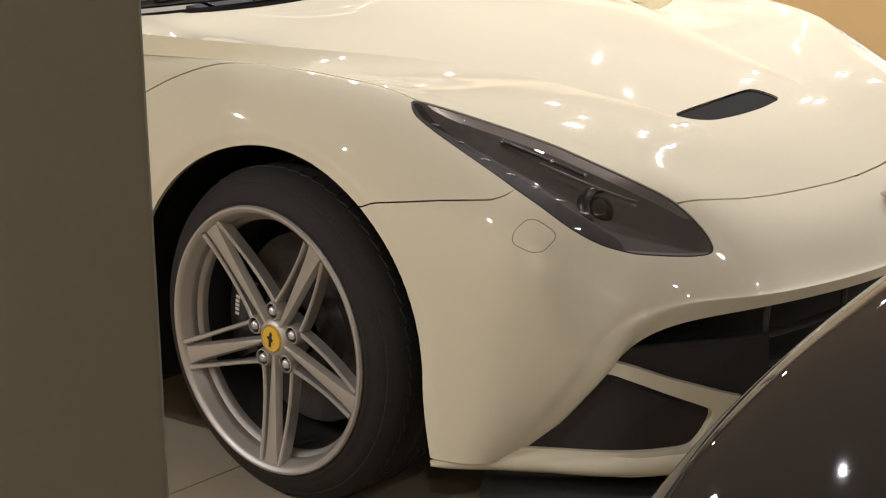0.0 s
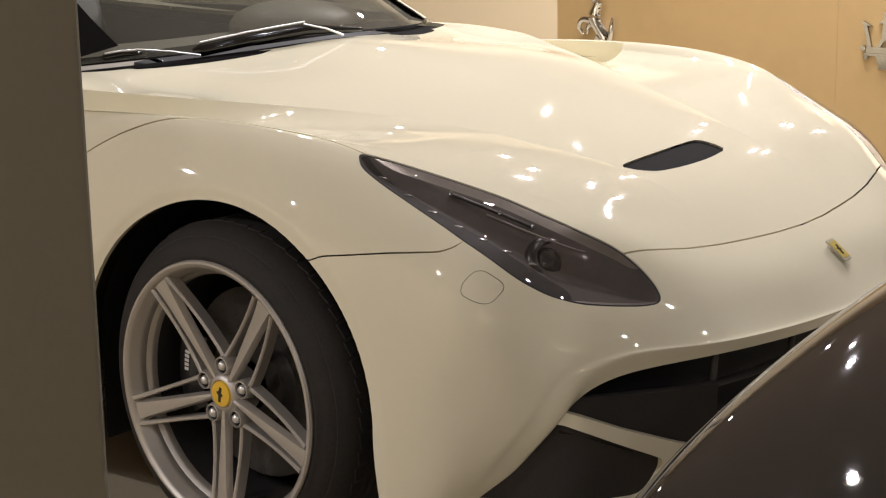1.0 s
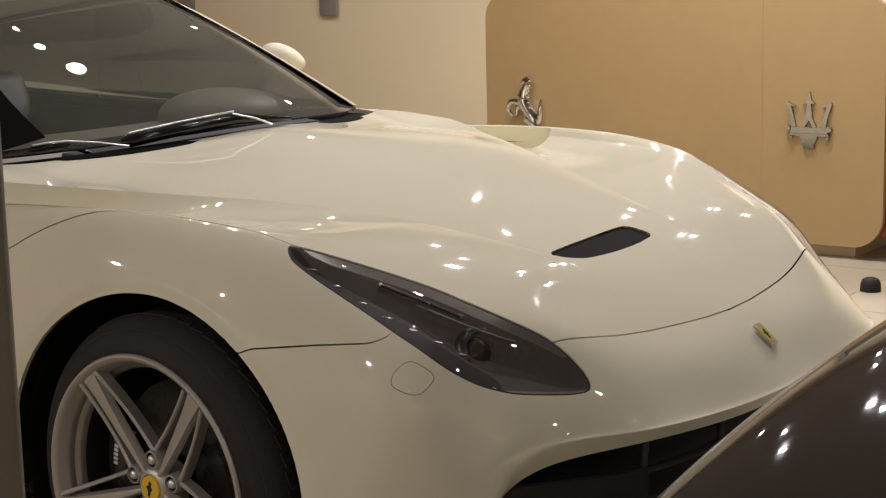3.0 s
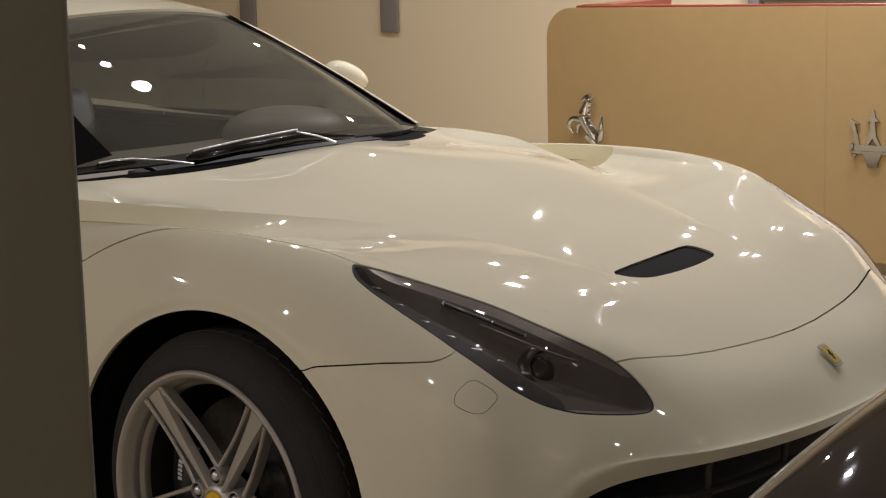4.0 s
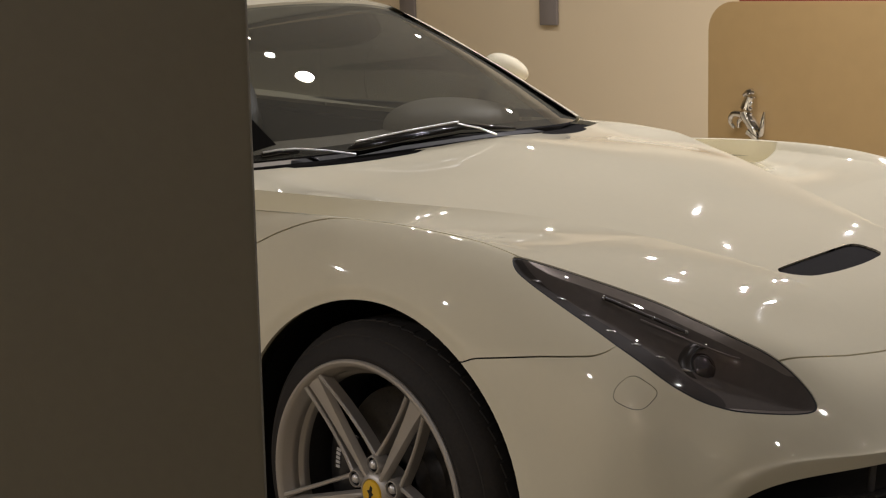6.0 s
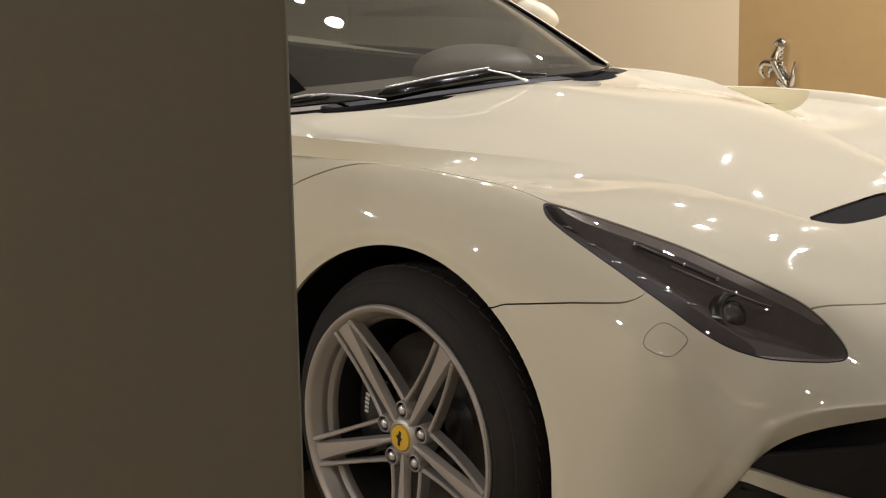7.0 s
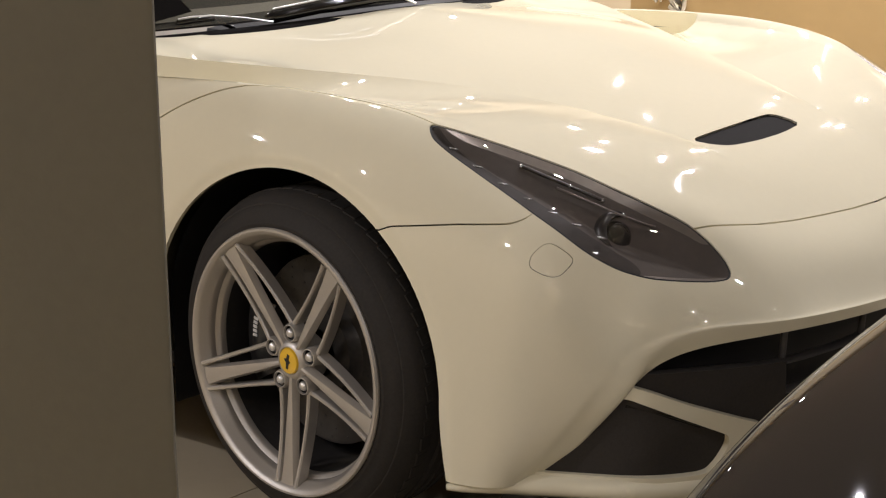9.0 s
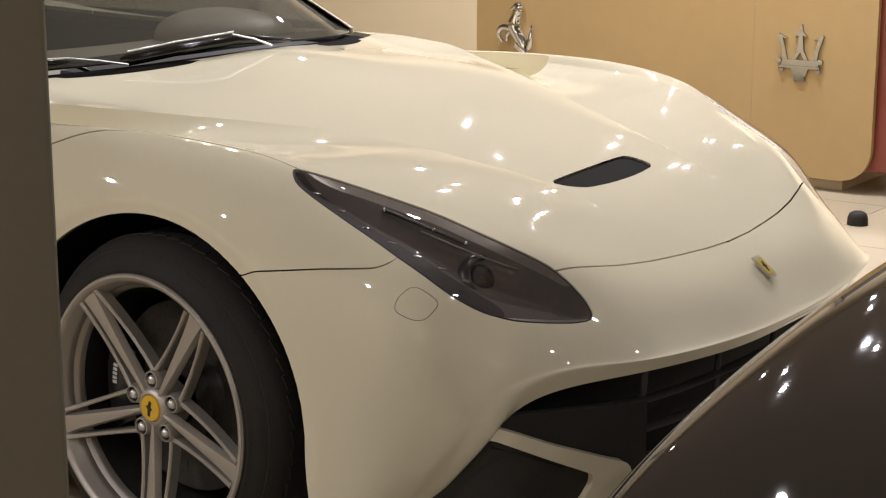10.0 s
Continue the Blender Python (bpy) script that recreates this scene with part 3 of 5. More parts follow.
def soft_outline(points, n=160, rounds=2):
    """A closed outline whose corners are cut smooth."""
    p = np.array(points, float)
    for _ in range(rounds):
        q = np.roll(p, -1, axis=0)
        p = np.stack([0.8 * p + 0.2 * q, 0.2 * p + 0.8 * q], 1).reshape(-1, 2)
    return p


def arch(v, x0, r, z0):
    x, z = v[:, 0] - x0, v[:, 2] - z0
    d = np.where(z > 0, np.hypot(x, z), np.abs(x)) - r - np.where(z < 0, 0.6 * z * z, 0)
    return np.where(v[:, 1] > 0.6, d, 1.0)


def seam_height(x):
    """The joint between fender and bumper, from the wheel arch to the headlight."""
    return np.interp(x, (0.0, 0.25, 0.278, 0.404, 0.493, 0.509, 0.522, 0.56), (0.64, 0.648, 0.659, 0.673, 0.679, 0.685, 0.695, 0.95))


def solid(name, mesh, mat, parent, label=""):
    v, n, f = mesh
    return mesh_object(name, v, f, mat, parent, label, n)


def front_body(car):
    """Hood, fenders, bumper and doors, cut out of one smooth shell and mirrored."""
    _, shell = split(SHELL, arch(SHELL[0], 0.0, 0.391, 0.343))
    _, shell = split(shell, arch(shell[0], -2.72, 0.400, 0.353))
    lamp = soft_outline(LAMP_OUTLINE)
    hood_line = wedge(HOOD_OUTLINE)

    def hood_value(v):
        return np.maximum(outline_distance(v[:, :2], hood_line), 0.5 - v[:, 2])

    lamp_value = lambda v: np.where(v[:, 0] > 0, outline_distance(lamp_plane(v), lamp), 1.0)
    glass, shell = split(shell, lamp_value(shell[0]))
    seal, shell = split(shell, lamp_value(shell[0]) - 0.004)
    hood, rest = split(shell, hood_value(shell[0]))
    hood, _ = split(hood, hood_value(hood[0]) + 0.002 * np.clip(hood[1][:, 2], 0.35, 1))
    _, rest = split(rest, hood_value(rest[0]) - 0.002 * np.clip(rest[1][:, 2], 0.35, 1))
    # the cabin is open above
    opening = soft_outline([(-0.74, -0.2), (-0.74, 0.60), (-0.95, 0.67), (-2.3, 0.64), (-2.55, 0.5), (-2.6, -0.2)])
    _, rest = split(rest, np.maximum(outline_distance(rest[0][:, :2], opening), 0.6 - rest[0][:, 2]))
    cowl_gap = wedge([(-0.3, -0.2), (-0.3, 0.2), (-0.45, 0.45), (-0.62, 0.66), (-0.76, 0.70), (-0.95, 0.70), (-0.95, -0.2)])
    _, rest = split(rest, np.maximum(outline_distance(rest[0][:, :2], cowl_gap), 0.6 - rest[0][:, 2]))
    value = np.where(rest[0][:, 0] > 0, rest[0][:, 2] - seam_height(rest[0][:, 0]), 1.0)
    bumper, rest = split(rest, value)
    bumper, _ = split(bumper, np.where(bumper[0][:, 0] > 0, bumper[0][:, 2] - seam_height(bumper[0][:, 0]), 1.0) + 0.0015)
    fender, rest = split(rest, -0.63 - rest[0][:, 0])
    fender, _ = split(fender, np.where(fender[0][:, 0] > 0, seam_height(fender[0][:, 0]) - fender[0][:, 2], -1.0) + 0.0015)
    _, rest = split(rest, -0.635 - rest[0][:, 0])
    door, rest = split(rest, np.maximum(-1.80 - rest[0][:, 0], 0.2 - rest[0][:, 2]))
    _, quarter = split(rest, np.maximum(-1.805 - rest[0][:, 0], 0.195 - rest[0][:, 2]))
    # a washer cover in the bumper below the headlight
    cover = soft_outline(COVER_OUTLINE, rounds=3)
    lid, bumper = split(bumper, np.where(bumper[0][:, 0] > 0.4, outline_distance(bumper[0][:, ::2], cover), 1.0))
    lid, _ = split(lid, outline_distance(lid[0][:, ::2], cover) + 0.001)
    # the air outlet, in one half of the hood alone
    vent = soft_outline(VENT_OUTLINE, rounds=1)
    left, right = hood, flip(hood)
    whole = (np.concatenate([left[0], right[0]]), np.concatenate([left[1], right[1]]), np.concatenate([left[2], right[2] + len(left[0])]))
    slot, whole = split(whole, outline_distance(whole[0][:, :2], vent))
    inner = lambda v: np.abs(v[:, 1]) > 0.004
    bonnet = solid("hood", hem(whole, 0.012, inner), PAINT, car, "long cream white hood with one dark air outlet")
    pocket = lower(slot, 0.004)
    bm_ob = solid("hood_outlet", pocket, OUTLET_GREY, bonnet, "black recessed air outlet")
    wall = hem(whole, 0.006, lambda v: outline_distance(v[:, :2], vent) < 0.001)
    rim = (wall[0], wall[1], wall[2][len(whole[2]):])
    solid("outlet_wall", pack(rim, rim[2]), OUTLET_GREY, bonnet)
    for side in (lambda m: m, flip):
        solid("front_fender", side(hem(hem(fender, 0.012), 0.03, lambda v: np.hypot(v[:, 0], v[:, 2] - 0.343) < 0.40, (0, -1, 0))), PAINT, car)
        solid("door", side(hem(door, 0.012)), PAINT, car)
        solid("rear_quarter", side(hem(quarter, 0.012)), PAINT, car)
        b = solid("front_bumper", side(hem(bumper, 0.014, inner)), PAINT, car)
        solid("washer_cover", side(hem(lid, 0.006)), PAINT, b)
        headlight(car, glass, seal, side)
    # dark liner below the joints
    under = lower(split(SHELL, np.minimum(arch(SHELL[0], 0.0, 0.40, 0.343), arch(SHELL[0], -2.72, 0.41, 0.353)))[1], 0.016)
    _, under = split(under, np.maximum(outline_distance(under[0][:, :2], opening), 0.6 - under[0][:, 2]))
    sunk = (under[0][:, 0] < 0.05) & (under[0][:, 1] > 0.45) & (under[0][:, 1] < 0.88) & (under[0][:, 2] > 0.7)
    under = (under[0] - np.outer(0.03 * sunk, (0, 0, 1)), under[1], under[2])
    lamp_hole = outline_distance(lamp_plane(under[0]), lamp)
    _, under = split(under, np.where(under[0][:, 0] > 0, lamp_hole + 0.004, 1.0))
    slot_hole = np.minimum(outline_distance(under[0][:, :2], vent), outline_distance(under[0][:, :2] * (1, -1), vent))
    _, under = split(under, slot_hole - 0.003)
    for side in (lambda m: m, flip):
        solid("inner_panel", side(under), BLACK, car)


def headlight(car, glass, seal, side):
    # the lens bulges a little more than the body round it
    flat = lamp_plane(glass[0])
    bulge = glass[1] + 0.12 * (flat[:, :1] * LAMP_ACROSS + flat[:, 1:] * LAMP_UP)
    dome = (glass[0], bulge / np.linalg.norm(bulge, axis=1, keepdims=True), glass[2])
    lens = solid("headlight", side(dome), LENS, car, "long swept-back headlight with a smoky clear lens")
    lens.visible_shadow = False
    solid("lens_seal", side(hem(lower(seal, 0.003), 0.01)), SEAL, lens)
    lamp = soft_outline(LAMP_OUTLINE)
    # a bowl below the lens, deepest along its middle
    v, n, f = glass
    d = np.clip(-outline_distance(lamp_plane(v), lamp), 0, 0.08)
    way = LAMP_UP * np.clip(outline_distance(lamp_plane(v + 0.01 * LAMP_UP), lamp) - outline_distance(lamp_plane(v), lamp), -0.01, 0.01)[:, None] * -40
    bowl = (v - n * (0.0025 + 0.5 * np.minimum(d[:, None], 0.015) + 0.6 * d[:, None] * (1 - 4 * d[:, None])), (n + way) / np.linalg.norm(n + way, axis=1, keepdims=True), f)
    ridge = outline_distance(lamp_plane(v), soft_outline([(-0.31, 0.18), (-0.25, 0.118), (-0.18, 0.062), (-0.08, -0.012), (0.0, -0.078), (0.09, -0.132), (0.04, -0.18), (-0.1, -0.12), (-0.35, 0.08)]))
    dark, pale = split(bowl, ridge)
    # the pale upper band stands in for the bright reflection on the lens
    top = outline_distance(lamp_plane(pale[0]), soft_outline([(-0.26, 0.134), (-0.13, 0.086), (-0.05, 0.052), (0.02, 0.012), (0.09, -0.020), (0.16, -0.048), (0.20, -0.074), (0.26, -0.06), (0.1, 0.06), (-0.1, 0.15), (-0.32, 0.2)]))
    shine, pale = split(pale, top)
    foot = outline_distance(lamp_plane(pale[0]), soft_outline([(0.07, -0.148), (0.15, -0.144), (0.24, -0.134), (0.26, -0.17), (0.05, -0.18)]))
    base, pale = split(pale, foot)
    solid("lamp_sheen", side(shine), LAMP_PALE, lens)
    solid("lamp_foot", side(base), LAMP_PALE, lens)
    solid("lamp_bowl", side(pale), LAMP_GREY, lens)
    solid("lamp_strip", side(dark), LAMP_BLACK, lens)
    sign = 1 if side(glass)[0][0, 1] > 0 else -1

    def inside(a, b, depth):
        q = lamp_plane(v) - np.array((a, b))
        w = np.exp(-(q * q).sum(1) / 0.008**2)[:, None]
        m = (w * n).sum(0) / w.sum()
        p = (w * v).sum(0) / w.sum() - m * depth
        return Vector((p[0], sign * p[1], p[2])), Vector((m[0], sign * m[1], m[2]))

    p, m = inside(0.055, -0.052, 0.046)
    way = (m + Vector((0.35, 0, -0.15))).normalized()
    turn = way.to_track_quat("-Y", "Z").to_matrix().to_4x4()
    bm = bmesh.new()
    revolve(bm, [(0.0, -0.016), (0.014, -0.0148), (0.024, -0.010), (0.031, -0.002), (0.032, 0.006)], 40)
    bm.transform(Matrix.Translation(p) @ turn)
    part("projector", bm, LAMP_GLASS, lens, "round glass projector lens", 40)
    bm = bmesh.new()
    revolve(bm, [(0.0325, 0.01), (0.033, -0.006), (0.036, -0.012), (0.044, -0.010), (0.050, -0.002), (0.052, 0.02)], 40)
    bm.transform(Matrix.Translation(p) @ turn)
    part("projector_ring", bm, LAMP_RING, lens, smooth=40)
    for i in range(7):
        w = i / 6
        p, m = inside(-0.262 + 0.27 * w, 0.112 - 0.195 * w - 0.02 * math.sin(math.pi * w), 0.012)
        bm = bmesh.new()
        bmesh.ops.create_icosphere(bm, subdivisions=2, radius=0.006)
        for q in bm.verts:
            q.co = Vector((q.co.x * 1.7, q.co.y * 0.45, q.co.z * 0.3))
        bm.transform(Matrix.Translation(p) @ m.to_track_quat("Z", "Y").to_matrix().to_4x4() @ Matrix.Rotation(0.3 * sign, 4, "Z"))
        part("led", bm, LED, lens, smooth=60)
    # a dark clear light guide with bright ends, along the middle of the pale upper band
    bm = bmesh.new()
    run = [inside(-0.135 + 0.15 * w / 10, 0.082 - 0.066 * w / 10 - 0.006 * (w / 10) ** 2, 0.016)[0] for w in range(11)]
    tube(bm, run, [0.0045] * 11, 10, 0.8)
    guide = part("light_guide", bm, LAMP_RING, lens, smooth=50)
    for w in (0, 6, 10):
        bm = bmesh.new()
        bmesh.ops.create_icosphere(bm, subdivisions=2, radius=0.005)
        bm.transform(Matrix.Translation(run[w]))
        part("guide_clip", bm, LED, guide, smooth=60)
    # fine edges between the shells of the bowl
    for line in (((-0.07, 0.034), (-0.01, 0.004), (0.05, -0.022), (0.11, -0.040)),):
        d = smooth_loop(np.array(line), 16, closed=False)
        bm = bmesh.new()
        tube(bm, [inside(q[0], q[1], 0.017)[0] for q in d], 0.0022, 6)
        part("bezel_edge", bm, LAMP_PALE, lens, smooth=60)


COVER_OUTLINE = [(0.546, 0.615), (0.546, 0.631), (0.559, 0.650), (0.572, 0.649), (0.599, 0.629), (0.606, 0.617), (0.597, 0.595), (0.582, 0.593), (0.551, 0.607)]


SHARED = {}


def wheel(name, parent, at, width=0.255, tyre_r=0.343, scale=1.0):
    """A wheel whose outer face looks along -y, with its centre at the origin."""
    hub = new(name)
    hub.parent = parent
    hub.matrix_basis = at
    hub["label"] = "silver five-spoke alloy wheel with a yellow centre cap"
    w = width / 2
    R = tyre_r
    bm = bmesh.new()
    prof = [(0.262, 0.09), (0.30, w - 0.005), (0.322, w), (R - 0.012, w - 0.02), (R - 0.003, w - 0.04)]
    for gy in (0.055, 0.025, -0.005):
        prof += [(R, gy + 0.012), (R - 0.006, gy + 0.009), (R - 0.006, gy - 0.003), (R, gy - 0.006)] if abs(gy) < 1 else []
    prof += [(R - 0.001, -w + 0.072), (R - 0.005, -w + 0.058), (R - 0.013, -w + 0.045), (R - 0.023, -w + 0.035), (R - 0.026, -w + 0.0345), (R - 0.030, -w + 0.030), (0.298, -w + 0.021), (0.288, -w + 0.019), (0.285, -w + 0.016), (0.281, -w + 0.015), (0.2755, -w + 0.016), (0.264, -w + 0.018)]
    revolve(bm, prof, 120)
    # shoulder sipes
    part("tyre", bm, RUBBER, hub, "black low-profile tyre", 35)
    for i in range(60):
        a = 2 * math.pi * i / 60
        m = Matrix.Rotation(a, 4, "Y") @ Matrix.Translation((0, -w + 0.090, R - 0.0012)) @ Matrix.Rotation(0.2, 4, "Z") @ Matrix.Rotation(-0.06, 4, "X")
        if "tread_block" not in SHARED:
            bm = bmesh.new()
            box(bm, -0.0150, 0.0150, -0.019, 0.019, -0.006, 0.0012, 0.0012, None, 1)
            block = part("tread_block", bm, RUBBER, hub)
            SHARED["tread_block"] = block.data
        else:
            block = new("tread_block", SHARED["tread_block"])
            block.parent = hub
        block.matrix_basis = m
    f = -w + 0.008  # plane of the rim lip
    bm = bmesh.new()
    revolve(bm, [(0.2375, f + 0.062), (0.238, f + 0.05), (0.2405, f + 0.046), (0.2465, f + 0.040), (0.247, f + 0.030), (0.2495, f + 0.022), (0.2555, f + 0.014), (0.2575, f + 0.0075), (0.262, f + 0.002), (0.2675, f - 0.001), (0.272, f - 0.0005), (0.2745, f + 0.004), (0.2735, f + 0.010), (0.264, f + 0.014)], 128)
    rim = part("rim", bm, ALLOY, hub, "silver painted alloy rim", 32)
    # the deeper barrel, much darker than the lip
    bm = bmesh.new()
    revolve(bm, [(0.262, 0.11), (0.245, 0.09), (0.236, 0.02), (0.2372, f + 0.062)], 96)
    part("barrel", bm, DARK_ALLOY, rim, smooth=32)
    deep = f + 0.027  # plane of the hub face
    bm = bmesh.new()
    revolve(bm, [(0.0, deep + 0.01), (0.026, deep + 0.01), (0.0262, deep + 0.002), (0.029, deep - 0.002), (0.034, deep - 0.0005), (0.040, deep + 0.006), (0.044, deep + 0.018), (0.046, deep + 0.035), (0.048, deep + 0.06), (0.0, deep + 0.06)], 64)
    part("hub_plate", bm, ALLOY, rim, smooth=32)
    for k in range(5):
        a = radians(36 + 72 * k)
        turn = Matrix.Rotation(a, 4, "Y")
        bm = bmesh.new()
        # the broad spoke, hollowed a little along its middle, from hub to lip
        sec = []
        for i in range(13):
            u = i / 12
            r = 0.030 + u * 0.229
            half = 0.0062 + 0.0118 * u**0.9 + 0.004 * u**8
            y = deep - (deep - f - 0.008) * (0.12 * u + 0.88 * u**2.2) - 0.004 * math.sin(math.pi * u)
            thick = 0.019 - 0.005 * u
            row = [(-half - 0.002, y + thick), (-half - 0.001, y + 0.012), (-half + 0.003, y + 0.0015), (0.0, y), (half - 0.003, y + 0.0015), (half + 0.001, y + 0.012), (half + 0.002, y + thick)]
            sec.append([bm.verts.new(turn @ Vector((p, q, r))) for p, q in row])
        for i in range(12):
            for j in range(6):
                bm.faces.new((sec[i][j], sec[i][j + 1], sec[i + 1][j + 1], sec[i + 1][j]))
        part("spoke", bm, ALLOY, rim, smooth=32)
        for s in (-1, 1):
            # a slim rib on each flank, from the bolt boss out to the spoke's foot at the lip
            bm = bmesh.new()
            sec = []
            for i in range(11):
                u = i / 10
                bx, bz = 0.073 * math.sin(s * radians(35)), 0.073 * math.cos(radians(35))
                ex, ez = s * 0.0275, 0.256
                x, z = bx + (ex - bx) * u, bz + (ez - bz) * u
                half = 0.0050 - 0.0008 * math.sin(math.pi * u)
                y = deep + 0.008 + (f - 0.004 - deep) * u**1.5 + 0.003 * math.sin(math.pi * u)
                row = [(x - half * 1.2, y + 0.026), (x - half, y + 0.003), (x - half * 0.5, y), (x + half * 0.5, y), (x + half, y + 0.003), (x + half * 1.2, y + 0.026)]
                sec.append([bm.verts.new(turn @ Vector((p, q, z))) for p, q in row])
            for i in range(10):
                for j in range(5):
                    bm.faces.new((sec[i][j], sec[i][j + 1], sec[i + 1][j + 1], sec[i + 1][j]))
            part("spoke_rib", bm, ALLOY, rim, smooth=32)
        turn = Matrix.Rotation(radians(72 * k), 4, "Y") @ Matrix.Translation((0, 0, 0.05715))
        bm = bmesh.new()
        revolve(bm, [(0.0152, deep + 0.03), (0.0152, deep + 0.003), (0.0158, deep + 0.0005), (0.0175, deep + 0.001), (0.0195, deep + 0.007), (0.021, deep + 0.03)], 24)
        bm.transform(turn)
        part("bolt_seat", bm, ALLOY, rim, smooth=32)
        bm = bmesh.new()
        revolve(bm, [(0.0151, deep + 0.006), (0.0149, deep + 0.012), (0.0148, deep + 0.0125), (0.0, deep + 0.0125)], 24)
        bm.transform(turn)
        part("bolt_well", bm, INK, rim)
        bm = bmesh.new()
        revolve(bm, [(0.0098, deep + 0.014), (0.0098, deep + 0.004), (0.008, deep + 0.0), (0.0045, deep - 0.002), (0.0, deep - 0.0025)], 20)
        bm.transform(turn)
        part("wheel_bolt", bm, STEEL, hub, smooth=40)
    bm = bmesh.new()
    revolve(bm, [(0.0265, deep + 0.006), (0.0265, deep - 0.002), (0.025, deep - 0.0045), (0.012, deep - 0.0062), (0.0, deep - 0.0065)], 40)
    cap = part("centre_cap", bm, YELLOW, hub, "yellow enamel centre cap with a black mark", 40)
    bm = bmesh.new()
    mark = Matrix.Translation((0, deep - 0.0062, 0)) @ Matrix.Rotation(radians(90), 4, "X") @ Matrix.Diagonal((1.15, 1.15, 1, 1))
    prism(bm, [(-0.004, -0.013), (0.001, -0.014), (0.003, -0.005), (0.008, -0.001), (0.004, 0.003), (0.006, 0.011), (0.001, 0.014), (-0.002, 0.006), (-0.008, 0.004), (-0.003, -0.002)], 0.0008, mark)
    part("cap_mark", bm, INK, cap)
    # brake disc with drilled face, bell and caliper
    bm = bmesh.new()
    revolve(bm, [(0.199, 0.045), (0.199, 0.012), (0.197, 0.010), (0.105, 0.010), (0.10, 0.004), (0.092, -0.015), (0.05, -0.017)], 96)
    disc = part("brake_disc", bm, DISC, hub, "dark drilled brake disc", 32)
    for ring, r in enumerate((0.122, 0.145, 0.168, 0.186)):
        bm = bmesh.new()
        for i in range(24):
            a = 2 * math.pi * (i + 0.28 * ring) / 24
            revolve(bm, [(0.0, 0.0094), (0.003, 0.0094), (0.003, 0.0105)], 8, (r * math.sin(a), 0, r * math.cos(a)))
        tagged(part("drilling", bm, INK, disc), kind="stuff")
    bm = bmesh.new()
    revolve(bm, [(0.135, 0.0), (0.14, -0.022), (0.155, -0.030), (0.20, -0.028), (0.214, -0.016), (0.217, 0.03), (0.217, 0.07), (0.135, 0.07)], 24, closed=True, start=radians(-118), sweep=radians(62))
    cal = part("brake_caliper", bm, CALIPER, hub, "dark brake caliper with pale lettering marks", 40)
    for i in range(5):
        a = radians(-88 + 3.0 * i)
        bm = bmesh.new()
        box(bm, -0.003, 0.003, -0.0008, 0.0008, -0.006, 0.006, 0, Matrix.Rotation(a, 4, "Y") @ Matrix.Translation((0, -0.0305, 0.176)))
        part("caliper_mark", bm, WHITE_INK, cal)
    # suspension upright behind the disc
    bm = bmesh.new()
    revolve(bm, [(0.0, 0.05), (0.06, 0.05), (0.075, 0.09), (0.075, 0.14), (0.0, 0.14)], 24)
    part("wheel_carrier", bm, BLACK, hub, smooth=40)
    bm = bmesh.new()
    revolve(bm, [(0.232, 0.05), (0.232, 0.112), (0.0, 0.112)], 64)
    part("wheel_back", bm, BLACK, hub)
    return hub


def sheet(name, rows, mat, parent, label="", thick=0.0):
    """A smooth sheet through a grid of points, given as rows."""
    net = np.array(rows, float)
    s, k = chord(net, 0), chord(net, 1)
    g = cubic(k, net.transpose(1, 0, 2), np.linspace(0, k[-1], 33)).transpose(1, 0, 2)
    g = cubic(s, g, np.linspace(0, s[-1], 25))
    mesh = grid_mesh(g)
    if thick:
        mesh = hem(mesh, thick)
    return solid(name, mesh, mat, parent, label)


def span(points, n=9):
    """A row of points mirrored about the middle of the car, from right to left."""
    pts = [(x, -y, z) for x, y, z in points[::-1]] + [p for p in points if p[1] > 0]
    return pts


BASE = [(-0.505, 0, 0.958), (-0.545, 0.25, 0.95), (-0.63, 0.48, 0.938), (-0.765, 0.685, 0.925)]
MID = [(-0.82, 0, 1.145), (-0.855, 0.22, 1.136), (-0.925, 0.44, 1.107), (-1.02, 0.632, 1.066)]
HEADER = [(-1.17, 0, 1.284), (-1.185, 0.19, 1.279), (-1.215, 0.35, 1.262), (-1.27, 0.485, 1.228)]
ROOF_MID = [(-1.6, 0, 1.333), (-1.6, 0.22, 1.326), (-1.6, 0.42, 1.297), (-1.6, 0.55, 1.243)]
ROOF_END = [(-2.15, 0, 1.25), (-2.15, 0.2, 1.245), (-2.15, 0.4, 1.22), (-2.15, 0.535, 1.175)]
REAR_MID = [(-2.6, 0, 1.115), (-2.6, 0.2, 1.112), (-2.6, 0.38, 1.095), (-2.6, 0.52, 1.06)]
REAR_END = [(-3.0, 0, 1.0), (-3.0, 0.2, 0.998), (-2.98, 0.38, 0.99), (-2.95, 0.52, 0.975)]


